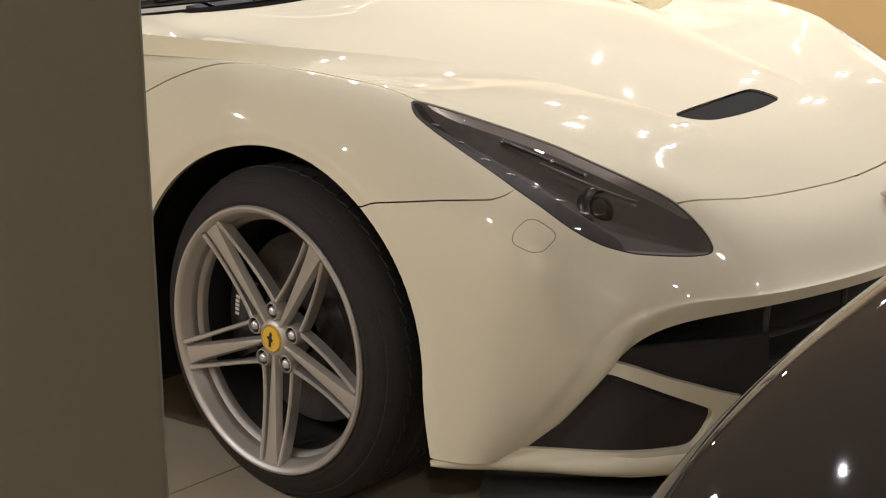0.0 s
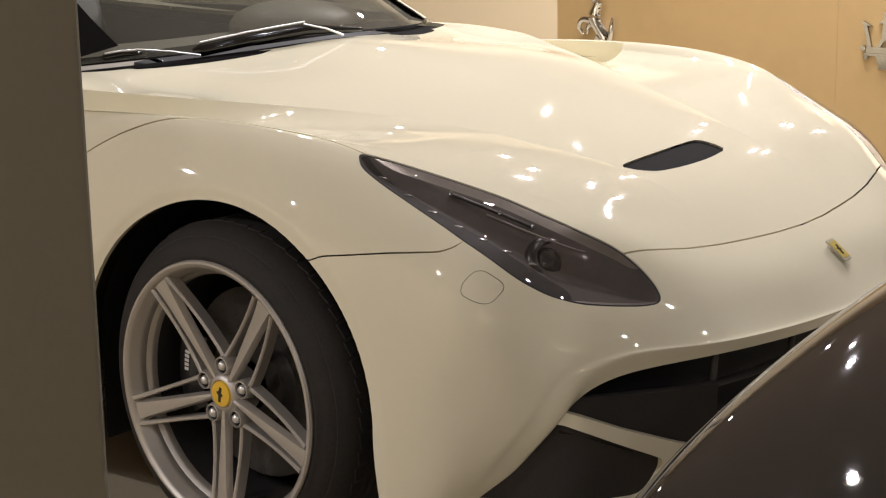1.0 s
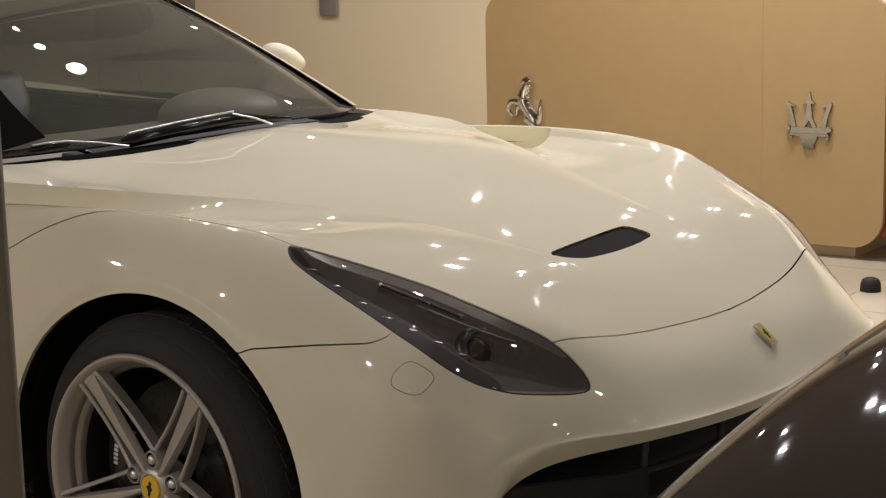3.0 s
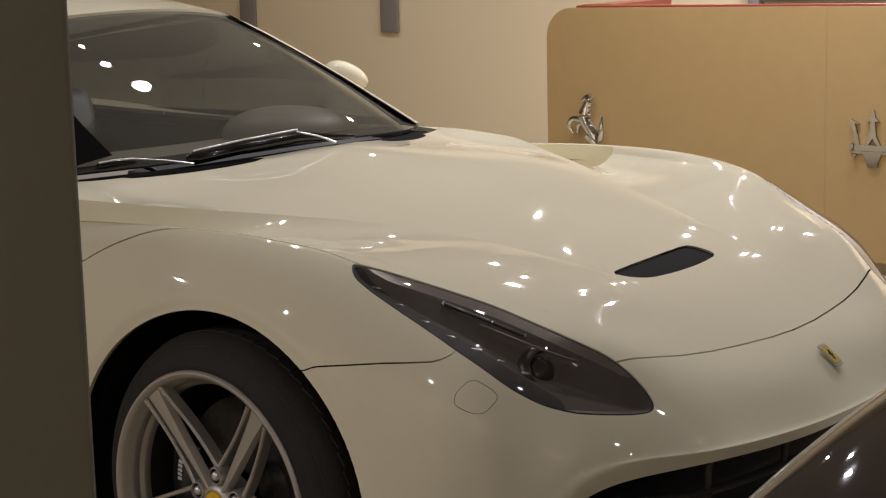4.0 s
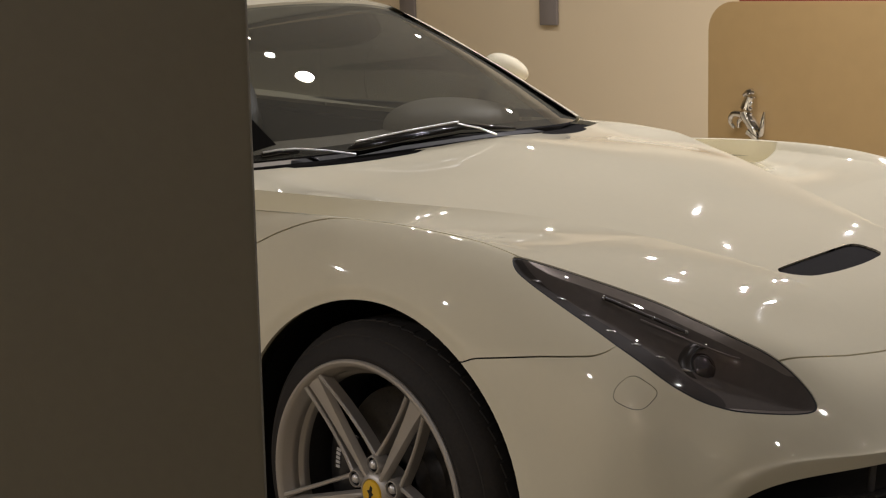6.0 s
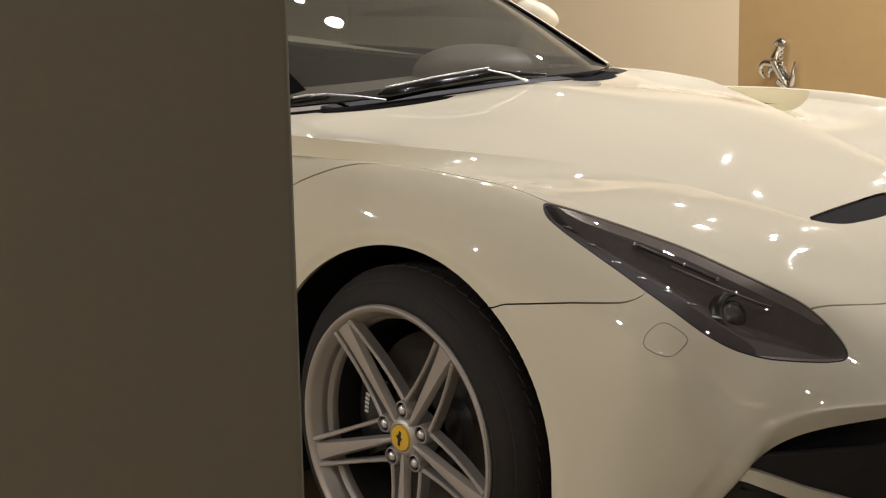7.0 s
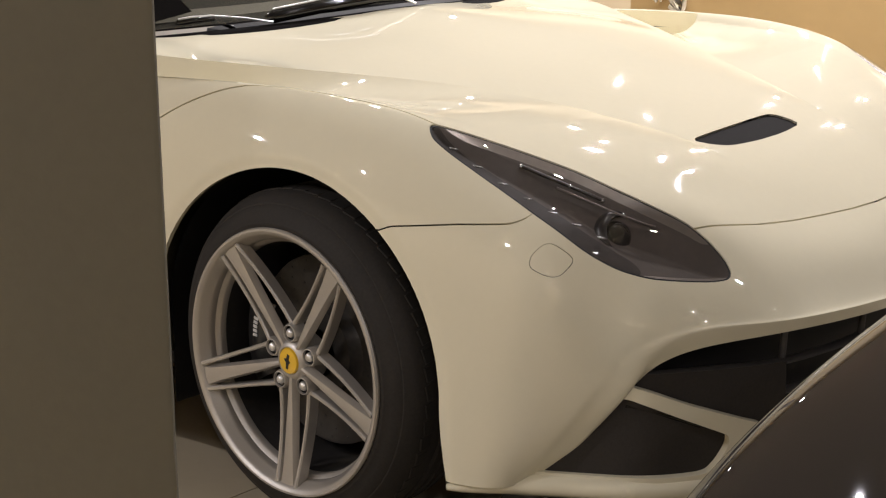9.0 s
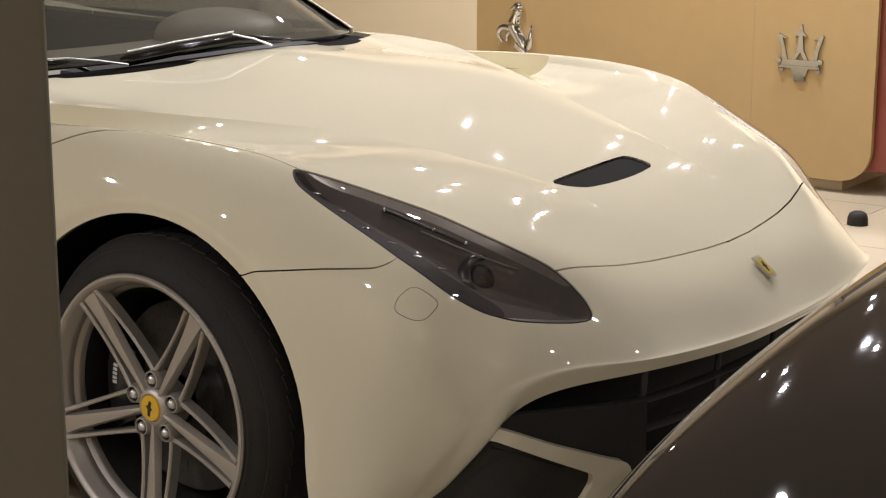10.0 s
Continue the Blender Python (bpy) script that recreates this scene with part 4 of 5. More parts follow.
def greenhouse(car):
    ws = sheet("windscreen", [span(BASE), span(MID), span(HEADER)], GLASS, car, "raked tinted windscreen")
    ws.visible_shadow = False
    sheet("roof", [span([(x + 0.012, y, z + 0.004) for x, y, z in HEADER]), span(ROOF_MID), span(ROOF_END)], PAINT, car, "", 0.01)
    rw = sheet("rear_window", [span(ROOF_END), span(REAR_MID), span(REAR_END)], GLASS, car, "sloping tinted rear window")
    rw.visible_shadow = False
    for s in (1, -1):
        edge = [BASE[-1], MID[-1], HEADER[-1], ROOF_MID[-1], ROOF_END[-1], REAR_MID[-1], REAR_END[-1]]
        path = smooth_loop([(x, s * y, z) for x, y, z in edge], 60, closed=False)
        bm = bmesh.new()
        tube(bm, [tuple(p) for p in path], 0.014, 10, 0.8)
        part("roof_rail", bm, PAINT, car, smooth=50)
        path = smooth_loop([(x + 0.008, s * (y - 0.020), z + 0.003) for x, y, z in (BASE[-1], MID[-1], HEADER[-1])], 30, closed=False)
        bm = bmesh.new()
        tube(bm, [tuple(p) for p in path], 0.009, 8, 0.7)
        part("screen_trim", bm, GLOSS_BLACK, car, smooth=50)
        low = [(-0.80, 0.80, 0.905), (-1.2, 0.835, 0.91), (-1.7, 0.84, 0.915), (-2.15, 0.80, 0.935), (-2.55, 0.68, 0.96)]
        high = [(-0.84, 0.70, 0.955), (-1.25, 0.50, 1.205), (-1.65, 0.565, 1.222), (-2.15, 0.55, 1.165), (-2.55, 0.56, 1.07)]
        rows = [[(x, s * y, z) for x, y, z in (low if s > 0 else low[::-1])], [(x, s * y, z) for x, y, z in (high if s > 0 else high[::-1])]]
        win = sheet("side_window", rows[::-1], GLASS, car)
        win.visible_shadow = False
    # black printed bands along the sides of the glass
    for s in (1, -1):
        rows = []
        for k in (0.0, 0.4, 1.0):
            rows.append([(x + 0.004 + 0.072 * k, s * (y - 0.14 * k), z + 0.005 + 0.036 * k) for x, y, z in (BASE[-1], MID[-1], HEADER[-1])])
        sheet("side_band", rows if s > 0 else rows[::-1], COWL, car, "black printed band along the edge of the windscreen")
    # black printed band along the foot of the glass
    band = []
    for k in (0.0, 0.05, 0.10):
        band.append(span([tuple(Vector(a).lerp(Vector(b), k) + Vector((-0.006, 0, -0.005))) for a, b in zip(BASE, MID)]))
    sheet("screen_band", band, COWL, car, "black printed band at the foot of the windscreen")
    # black edge of the glass above the hood
    bm = bmesh.new()
    row = smooth_loop(span([(x + 0.004, y, z - 0.024) for x, y, z in BASE]), 40, closed=False)
    tube(bm, [tuple(p) for p in row], 0.045, 12, 0.2)
    part("cowl", bm, COWL, car, "black plastic cowl below the windscreen", 50)


def wiper(car, pivot, joint, tip, width):
    """A bright arm from the cowl to the joint, and a flat black blade that lies along the foot of the glass."""
    pivot, joint, tip = Vector(pivot), Vector(joint), Vector(tip)
    bm = bmesh.new()
    tube(bm, [pivot, pivot.lerp(joint, 0.5) + Vector((0.014, -0.008, 0.006)), joint + Vector((0.006, -0.012, 0.006))], [0.0035, 0.003, 0.003], 8, 0.8)
    arm = part("wiper_arm", bm, STEEL, car, "slim bright wiper arm", 50)
    way = joint - tip
    bm = bmesh.new()
    row = [tip, tip.lerp(joint, 0.08), tip.lerp(joint, 0.5) + Vector((0, 0, 0.002)), joint, joint + way * 0.5 + Vector((-0.02, 0.03, -0.03))]
    tube(bm, [p + Vector((0.0, 0.0, -0.4 * width)) for p in row], [0.008, width, width, width * 0.9, 0.006], 12, 0.8)
    part("wiper_blade", bm, GLOSS_BLACK, arm, smooth=50)
    bm = bmesh.new()
    tube(bm, [p + Vector((0.004, -0.006, width * 0.55)) for p in row[1:4]], 0.0025, 8)
    part("blade_spine", bm, STEEL, arm, "thin bright blade spine", 50)


def interior(car):
    sheet("dashboard", [span([(-0.62, 0, 0.90), (-0.65, 0.3, 0.90), (-0.72, 0.5, 0.89), (-0.82, 0.66, 0.87)]), span([(-0.95, 0, 0.925), (-0.95, 0.3, 0.93), (-0.96, 0.5, 0.925), (-0.98, 0.66, 0.89)]), span([(-1.15, 0, 0.88), (-1.15, 0.3, 0.88), (-1.15, 0.5, 0.87), (-1.15, 0.66, 0.83)]), span([(-1.2, 0, 0.6), (-1.2, 0.3, 0.6), (-1.2, 0.5, 0.6), (-1.2, 0.66, 0.6)])], HIDE, car, "tan leather dashboard")
    for y in (-0.36, 0.36):
        bm = bmesh.new()
        box(bm, -2.0, -1.45, y - 0.25, y + 0.25, 0.34, 0.52, 0.06, None, 3)
        part("seat_cushion", bm, DIM_HIDE, car, smooth=50)
        bm = bmesh.new()
        box(bm, -0.07, 0.07, -0.25, 0.25, 0, 0.58, 0.06, Matrix.Translation((-1.98, y, 0.46)) @ Matrix.Rotation(radians(-18), 4, "Y"), 3)
        part("seat_back", bm, DIM_HIDE, car, smooth=50)
        bm = bmesh.new()
        box(bm, -0.05, 0.05, -0.13, 0.13, 0, 0.17, 0.04, Matrix.Translation((-2.16, y, 1.0)) @ Matrix.Rotation(radians(-12), 4, "Y"), 3)
        part("headrest", bm, DIM_HIDE, car, smooth=50)
    for s in (1, -1):
        bm = bmesh.new()
        box(bm, -2.5, -0.80, s * 0.715 - 0.012, s * 0.715 + 0.012, 0.3, 0.945, 0.01)
        part("door_trim", bm, DIM_HIDE, car, smooth=40)
    bm = bmesh.new()
    bmesh.ops.create_uvsphere(bm, u_segments=28, v_segments=16, radius=1)
    for v in bm.verts:
        x, y, z = v.co
        v.co = Vector((-0.96 + 0.15 * x, 0.36 + 0.24 * y, 0.935 + 0.070 * z * (1 - 0.25 * y)))
    part("instrument_hood", bm, HIDE, car, "tan leather instrument hood", 60)
    bm = bmesh.new()
    box(bm, -2.7, 0.4, -0.72, 0.72, 0.16, 0.30, 0.02)
    part("floor_pan", bm, BLACK, car)
    bm = bmesh.new()
    box(bm, -2.75, -2.35, -0.60, 0.60, 0.3, 0.93, 0.05)
    part("rear_bulkhead", bm, DIM_HIDE, car)
    bm = bmesh.new()
    box(bm, -0.62, -0.58, -0.72, 0.72, 0.25, 0.86, 0.01)
    part("firewall", bm, BLACK, car)


LIP = [(0.955, 0, 0), (0.945, 0.25, 0), (0.905, 0.5, 0), (0.85, 0.59, 0), (0.785, 0.68, 0), (0.735, 0.735, 0)]


def nose_row(inset, z, reach=5):
    return [(x - inset, y, z) for x, y, _ in LIP[: reach + 1]]


def front_end(car):
    """Grille, bars, white blades, splitter and black side panels of the lower nose."""
    rows = [span(nose_row(0.13, z)) for z in (0.52, 0.40, 0.28, 0.15)]
    sheet("grille_back", [r[::-1] for r in rows], BLACK, car)
    for z, inset in ((0.405, 0.055), (0.345, 0.06), (0.285, 0.065), (0.23, 0.07)):
        bm = bmesh.new()
        row = smooth_loop(span(nose_row(inset, z)), 48, closed=False)
        tube(bm, [tuple(p) for p in row], 0.016, 8, 0.28)
        part("grille_slat", bm, SLAT, car, "gloss black horizontal grille slat", 50)
    for y in (-0.48, -0.24, 0.0, 0.24, 0.48):
        bm = bmesh.new()
        x = float(np.interp(abs(y), [p[1] for p in LIP], [p[0] for p in LIP])) - 0.065
        tube(bm, [(x + 0.01, y, 0.47), (x, y, 0.33), (x, y, 0.18)], 0.007, 8)
        part("grille_upright", bm, SLAT, car, smooth=50)
    bm = bmesh.new()
    row = smooth_loop(span([(0.915, 0, 0.188), (0.90, 0.25, 0.188), (0.86, 0.47, 0.188), (0.785, 0.625, 0.188), (0.665, 0.745, 0.190), (0.53, 0.815, 0.188), (0.435, 0.895, 0.180), (0.405, 0.925, 0.178)]), 72, closed=False)
    tube(bm, [tuple(p) for p in row], [0.044 * min(1.0, 0.2 + 0.11 * min(i, 71 - i)) for i in range(72)], 14, 0.6)
    part("splitter", bm, PAINT, car, "cream white front splitter lip", 50)
    bm = bmesh.new()
    row = smooth_loop(span([(0.87, 0, 0.135), (0.86, 0.25, 0.135), (0.82, 0.48, 0.135), (0.75, 0.64, 0.135), (0.63, 0.765, 0.135), (0.48, 0.86, 0.135)]), 60, closed=False)
    tube(bm, [tuple(p) for p in row], 0.06, 8, 0.25)
    part("under_tray", bm, BLACK, car, smooth=50)
    for s in (1, -1):
        side = (lambda m: m) if s > 0 else flip
        white, _ = split(apron(0.006), outline_distance(apron(0.006)[0][:, 1:], soft_outline(FRAME_OUTLINE)))
        _, white = split(white, outline_distance(white[0][:, 1:], soft_outline(PANEL_OUTLINE)))
        solid("nose_blade", side(hem(white, 0.03)), PAINT, car, "cream white blade around the side intake")
        solid("side_intake", side(apron(0.030)), MATT_BLACK, car, "black lower intake panel")
        bm = bmesh.new()
        row = smooth_loop([(x - 0.024, s * y, z) for x, y, z in ((0.705, 0.745, 0.350), (0.75, 0.705, 0.334), (0.80, 0.645, 0.305))], 14, closed=False)
        tube(bm, [tuple(p) for p in row], 0.008, 8, 0.6)
        part("intake_ridge", bm, GLOSS_BLACK, car, smooth=50)


FRAME_OUTLINE = [(0.80, 0.41), (0.749, 0.388), (0.717, 0.371), (0.678, 0.351), (0.633, 0.332), (0.588, 0.313), (0.555, 0.302), (0.545, 0.27), (0.545, 0.17), (0.86, 0.17), (0.82, 0.30)]
PANEL_OUTLINE = [(0.790, 0.372), (0.757, 0.367), (0.744, 0.358), (0.693, 0.328), (0.632, 0.296), (0.619, 0.288), (0.619, 0.270), (0.634, 0.240), (0.652, 0.218), (0.70, 0.216), (0.759, 0.217), (0.87, 0.214), (0.84, 0.30)]


def apron(inset):
    """The upright sheet at the corner of the nose, below the grille."""
    plan = smooth_loop([(0.90, 0.50), (0.85, 0.59), (0.785, 0.68), (0.735, 0.735), (0.66, 0.78), (0.55, 0.835)], 60, closed=False)
    zs = np.linspace(0.41, 0.165, 50)
    g = np.stack([np.stack([plan[:, 0] - inset, plan[:, 1], np.full(60, z)], -1) for z in zs]).transpose(1, 0, 2)
    v, n, f = grid_mesh(g[::-1])
    if n[:, 0].mean() < 0:
        n, f = -n, f[:, ::-1]
    return v, n, f


def badge(car):
    m = Matrix.Translation((0.8685, 0, 0.5705)) @ Matrix.Rotation(radians(39), 4, "Y") @ Matrix.Rotation(radians(90), 4, "Z")
    bm = bmesh.new()
    prism(bm, rounded(0.032, 0.058, 0.003), 0.0035, m)
    frame_part = part("badge", bm, BADGE_EDGE, car, "small chrome-framed yellow badge")
    bm = bmesh.new()
    prism(bm, rounded(0.029, 0.045, 0.002), 0.0042, m)
    part("badge_field", bm, BADGE_FIELD, frame_part)
    bm = bmesh.new()
    prism(bm, [(-0.004, -0.013), (0.001, -0.014), (0.0025, -0.005), (0.007, -0.001), (0.004, 0.003), (0.006, 0.010), (0.0015, 0.013), (-0.002, 0.005), (-0.007, 0.004), (-0.003, -0.002)], 0.0048, m)
    part("badge_mark", bm, INK, frame_part)


def side_mirror(car, s):
    bm = bmesh.new()
    bmesh.ops.create_uvsphere(bm, u_segments=28, v_segments=16, radius=1)
    for v in bm.verts:
        x, y, z = v.co
        v.co = Vector((-1.30 + 0.075 * x - 0.02 * y, s * (0.985 + 0.10 * y), 1.036 + 0.049 * z * (1 - 0.25 * y) - 0.022 * y))
    head = part("mirror", bm, PAINT, car, "cream white door mirror", 60)
    bm = bmesh.new()
    tube(bm, [(-1.27, s * 0.80, 0.905), (-1.28, s * 0.85, 0.96), (-1.29, s * 0.90, 1.0)], [0.025, 0.018, 0.02], 10, 0.6)
    part("mirror_stalk", bm, BLACK, head, smooth=50)


def tail(car):
    net = np.array(BODY[-1])
    ring = [(x, -y, z) for x, y, z in net[::-1]] + [tuple(p) for p in net[1:]]
    bm = bmesh.new()
    outer = [bm.verts.new(p) for p in ring]
    inner = [bm.verts.new((-3.655, p[1] * 0.86, 0.55 + (p[2] - 0.55) * 0.82)) for p in ring]
    for i in range(len(ring) - 1):
        bm.faces.new((outer[i], outer[i + 1], inner[i + 1], inner[i]))
    bm.faces.new((outer[-1], outer[0], inner[0], inner[-1]))
    bm.faces.new(inner)
    part("rear_panel", bm, PAINT, car, smooth=40)
    for s in (1, -1):
        bm = bmesh.new()
        revolve(bm, [(0.0, -0.012), (0.05, -0.010), (0.062, 0.0), (0.066, 0.02)], 32)
        bm.transform(Matrix.Translation((-3.655, s * 0.55, 0.76)) @ Matrix.Rotation(radians(-90), 4, "Z"))
        part("tail_light", bm, RED, car, smooth=40)


def liner(car, x0, r, s):
    """The dark shell inside a wheel arch."""
    bm = bmesh.new()
    n = 28
    rows = []
    for i in range(n + 1):
        a = radians(-100 + 200 * i / n)
        rows.append([bm.verts.new((x0 + r * math.sin(a), s * y, 0.35 + r * math.cos(a))) for y in (0.895, 0.55)])
    for end, at in ((0, 0), (-1, len(rows) + 1)):
        x = rows[end][0].co.x
        rows.insert(at, [bm.verts.new((x, s * y, 0.165)) for y in (0.895, 0.55)])
    for i in range(n + 2):
        bm.faces.new((rows[i][0], rows[i + 1][0], rows[i + 1][1], rows[i][1]))
    bm.faces.new([q[1] for q in rows])
    part("arch_liner", bm, BLACK, car, smooth=60)


def white_car():
    car = thing("car", "cream white sports coupe with a long hood, parked", "car")
    front_body(car)
    greenhouse(car)
    interior(car)
    front_end(car)
    badge(car)
    tail(car)
    wiper(car, (-0.458, -0.02, 0.957), (-0.505, -0.105, 0.984), (-0.604, -0.395, 0.950), 0.020)
    wiper(car, (-0.575, -0.395, 0.936), (-0.665, -0.505, 0.950), (-0.705, -0.58, 0.945), 0.009)
    for s in (1, -1):
        side_mirror(car, s)
        for x0, r in ((0.0, 0.40), (-2.72, 0.415)):
            liner(car, x0, r, s)
    steer = Matrix.Rotation(radians(-2.4), 4, "Z")
    half = Matrix.Rotation(radians(180), 4, "Z")
    wheel("wheel", car, Matrix.Translation((0, -0.8325, 0.343)) @ steer)
    wheel("wheel", car, Matrix.Translation((0, 0.8325, 0.343)) @ half @ steer)
    wheel("wheel", car, Matrix.Translation((-2.72, -0.81, 0.343)), 0.30)
    wheel("wheel", car, Matrix.Translation((-2.72, 0.81, 0.343)) @ half, 0.30)
    return car

# ---- the room ----
X0, X1, Y0, Y1 = -8.5, 5.5, -6.0, 6.8


def room():
    bm = bmesh.new()
    box(bm, X0, X1, Y0, Y1, -0.2, -0.004)
    floor = part("floor", bm, GROUT, None)
    tagged(floor, "beige porcelain tile floor with thin grey joints", "floor", kind="structure")
    bm = bmesh.new()
    box(bm, X0, X1, Y0, Y1, CEILING, CEILING + 0.2)
    tagged(part("ceiling", bm, CEIL_PAINT), "plain ceiling with recessed lamps, darkened for dim reflections", "ceiling", kind="structure")
    for name, (a, b, c, d) in {"wall_north": (X0, X1, Y1, Y1 + 0.2), "wall_south": (X0, X1, Y0 - 0.2, Y0), "wall_west": (X0 - 0.2, X0, Y0 - 0.2, Y1 + 0.2), "wall_east": (X1, X1 + 0.2, Y0 - 0.2, Y1 + 0.2)}.items():
        bm = bmesh.new()
        box(bm, a, b, c, d, -0.2, CEILING + 0.2)
        tagged(part(name, bm, WALL_PAINT), "plain warm beige painted wall", "wall", kind="structure")
    return floor


def floor_tiles(floor):
    size, gap = 0.8, 0.004
    bm = bmesh.new()
    box(bm, -size / 2 + gap / 2, size / 2 - gap / 2, -size / 2 + gap / 2, size / 2 - gap / 2, -0.003, 0.0, 0)
    me = bpy.data.meshes.new("tile")
    bm.to_mesh(me)
    bm.free()
    me.materials.append(TILE)
    nx, ny = int((X1 - X0) / size), int((Y1 - Y0) / size)
    for i in range(nx):
        for j in range(ny):
            t = new("tile", me)
            t.parent = floor
            t.location = (X0 + size * (i + 0.5) + 0.3, Y0 + size * (j + 0.5), 0)


def column():
    """A square painted column that the camera looks past."""
    a = radians(50.5)
    along, deep = Vector((-math.cos(a), -math.sin(a), 0)), Vector((-math.sin(a), math.cos(a), 0))
    corner = Vector((1.337, -2.337, 0))
    m = Matrix((( along.x, deep.x, 0, corner.x), (along.y, deep.y, 0, corner.y), (0, 0, 1, 0), (0, 0, 0, 1)))
    bm = bmesh.new()
    box(bm, 0, 0.55, 0, 0.42, 0, CEILING, 0.006)
    # cut the corner into short lengths and chip its lower part
    for i in range(90):
        z = 0.35 + 0.011 * i
        bmesh.ops.bisect_plane(bm, geom=bm.verts[:] + bm.edges[:] + bm.faces[:], plane_co=(0, 0, z), plane_no=(0, 0, 1))
    for v in bm.verts:
        if v.co.x < 0.02 and v.co.y < 0.02 and 0.3 < v.co.z < 0.93:
            chip = max(0.0, noise.noise(Vector((0, 0, v.co.z * 38)))) * 0.005 * min(1.0, (0.93 - v.co.z) * 8)
            v.co.x += chip
            v.co.y += chip * 0.6
    bm.transform(m)
    col = part("column", bm, COLUMN_PAINT, smooth=40)
    tagged(col, "plain taupe painted square column beside the car", "column", kind="structure")


def desk():
    d = thing("reception_desk", "tan reception desk with red edges and chrome emblems", "desk")
    bm = bmesh.new()
    m = Matrix.Translation((-1.38, 3.8, 0.615)) @ Matrix.Rotation(radians(90), 4, "X")
    prism(bm, rounded(2.06, 1.12, 0.14, 8), 0.03, m)
    part("front_panel", bm, TAN_VENEER, d, "tan laminate front panel with rounded corners")
    bm = bmesh.new()
    box(bm, -2.3, -0.22, 3.805, 4.5, 0.10, 1.10, 0.01)
    part("desk_body", bm, RED, d, "red lacquered desk body")
    bm = bmesh.new()
    box(bm, -2.25, -0.18, 3.79, 3.87, 1.168, 1.186, 0.006)
    prism(bm, [(-2.27, 3.875), (-2.10, 3.875), (-2.42, 5.0), (-2.55, 5.0)], 0.038, Matrix.Translation((0, 0, 1.150)))
    part("counter_top", bm, RED, d, "red lacquered counter top")
    bm = bmesh.new()
    box(bm, -2.2, -0.50, 3.84, 4.4, 0.0, 0.10)
    part("plinth", bm, WALL_PAINT, d)
    bm = bmesh.new()
    box(bm, -0.922, -0.919, 3.7685, 3.7705, 0.06, 1.17)
    part("panel_joint", bm, TAN_EDGE, d)
    return d


def grey_boxes():
    for x in (-5.91, -7.4):
        bm = bmesh.new()
        box(bm, x - 0.085, x + 0.085, 6.77, 6.8, 0.91, 2.4, 0.008)
        sp = part("wall_speaker", bm, GREY_BOX, smooth=40)
        tagged(sp, "slim grey column speaker hung on the wall", "speaker", "wall speakers")


def small_things():
    bm = bmesh.new()
    box(bm, -2.86, -2.78, 6.72, 6.8, 0.5, 2.3, 0.006)
    tagged(part("wall_post", bm, GREY_BOX, smooth=40), "slim dark upright post against the beige wall", "post")
    cabinet = thing("wall_cabinet", "dark grey cabinet on the wall behind the desk", "cabinet", Matrix.Translation((-2.45, 6.8, 1.12)))
    bm = bmesh.new()
    box(bm, -0.30, 0.55, -0.10, 0.0, 0.0, 0.9, 0.008)
    part("body", bm, WALL_UNIT, cabinet, smooth=40)
    bm = bmesh.new()
    box(bm, -0.27, 0.52, -0.118, -0.102, 0.03, 0.87, 0.006)
    door = part("door", bm, WALL_UNIT, cabinet, smooth=40)
    bm = bmesh.new()
    box(bm, -0.14, -0.04, -0.14, -0.12, 0.05, 0.075, 0.005)
    part("handle", bm, STEEL, door, "small bright handle", 40)
    bm = bmesh.new()
    revolve(bm, [(0.0, 0.055), (0.02, 0.054), (0.034, 0.046), (0.04, 0.03), (0.042, 0.0), (0.0, 0.0)], 24)
    bm.transform(Matrix.Translation((-0.16, 3.17, 0)) @ Matrix.Rotation(radians(90), 4, "X"))
    tagged(part("floor_stop", bm, RUBBER, smooth=40), "small round black rubber stop on the tiled floor", "floor stop")


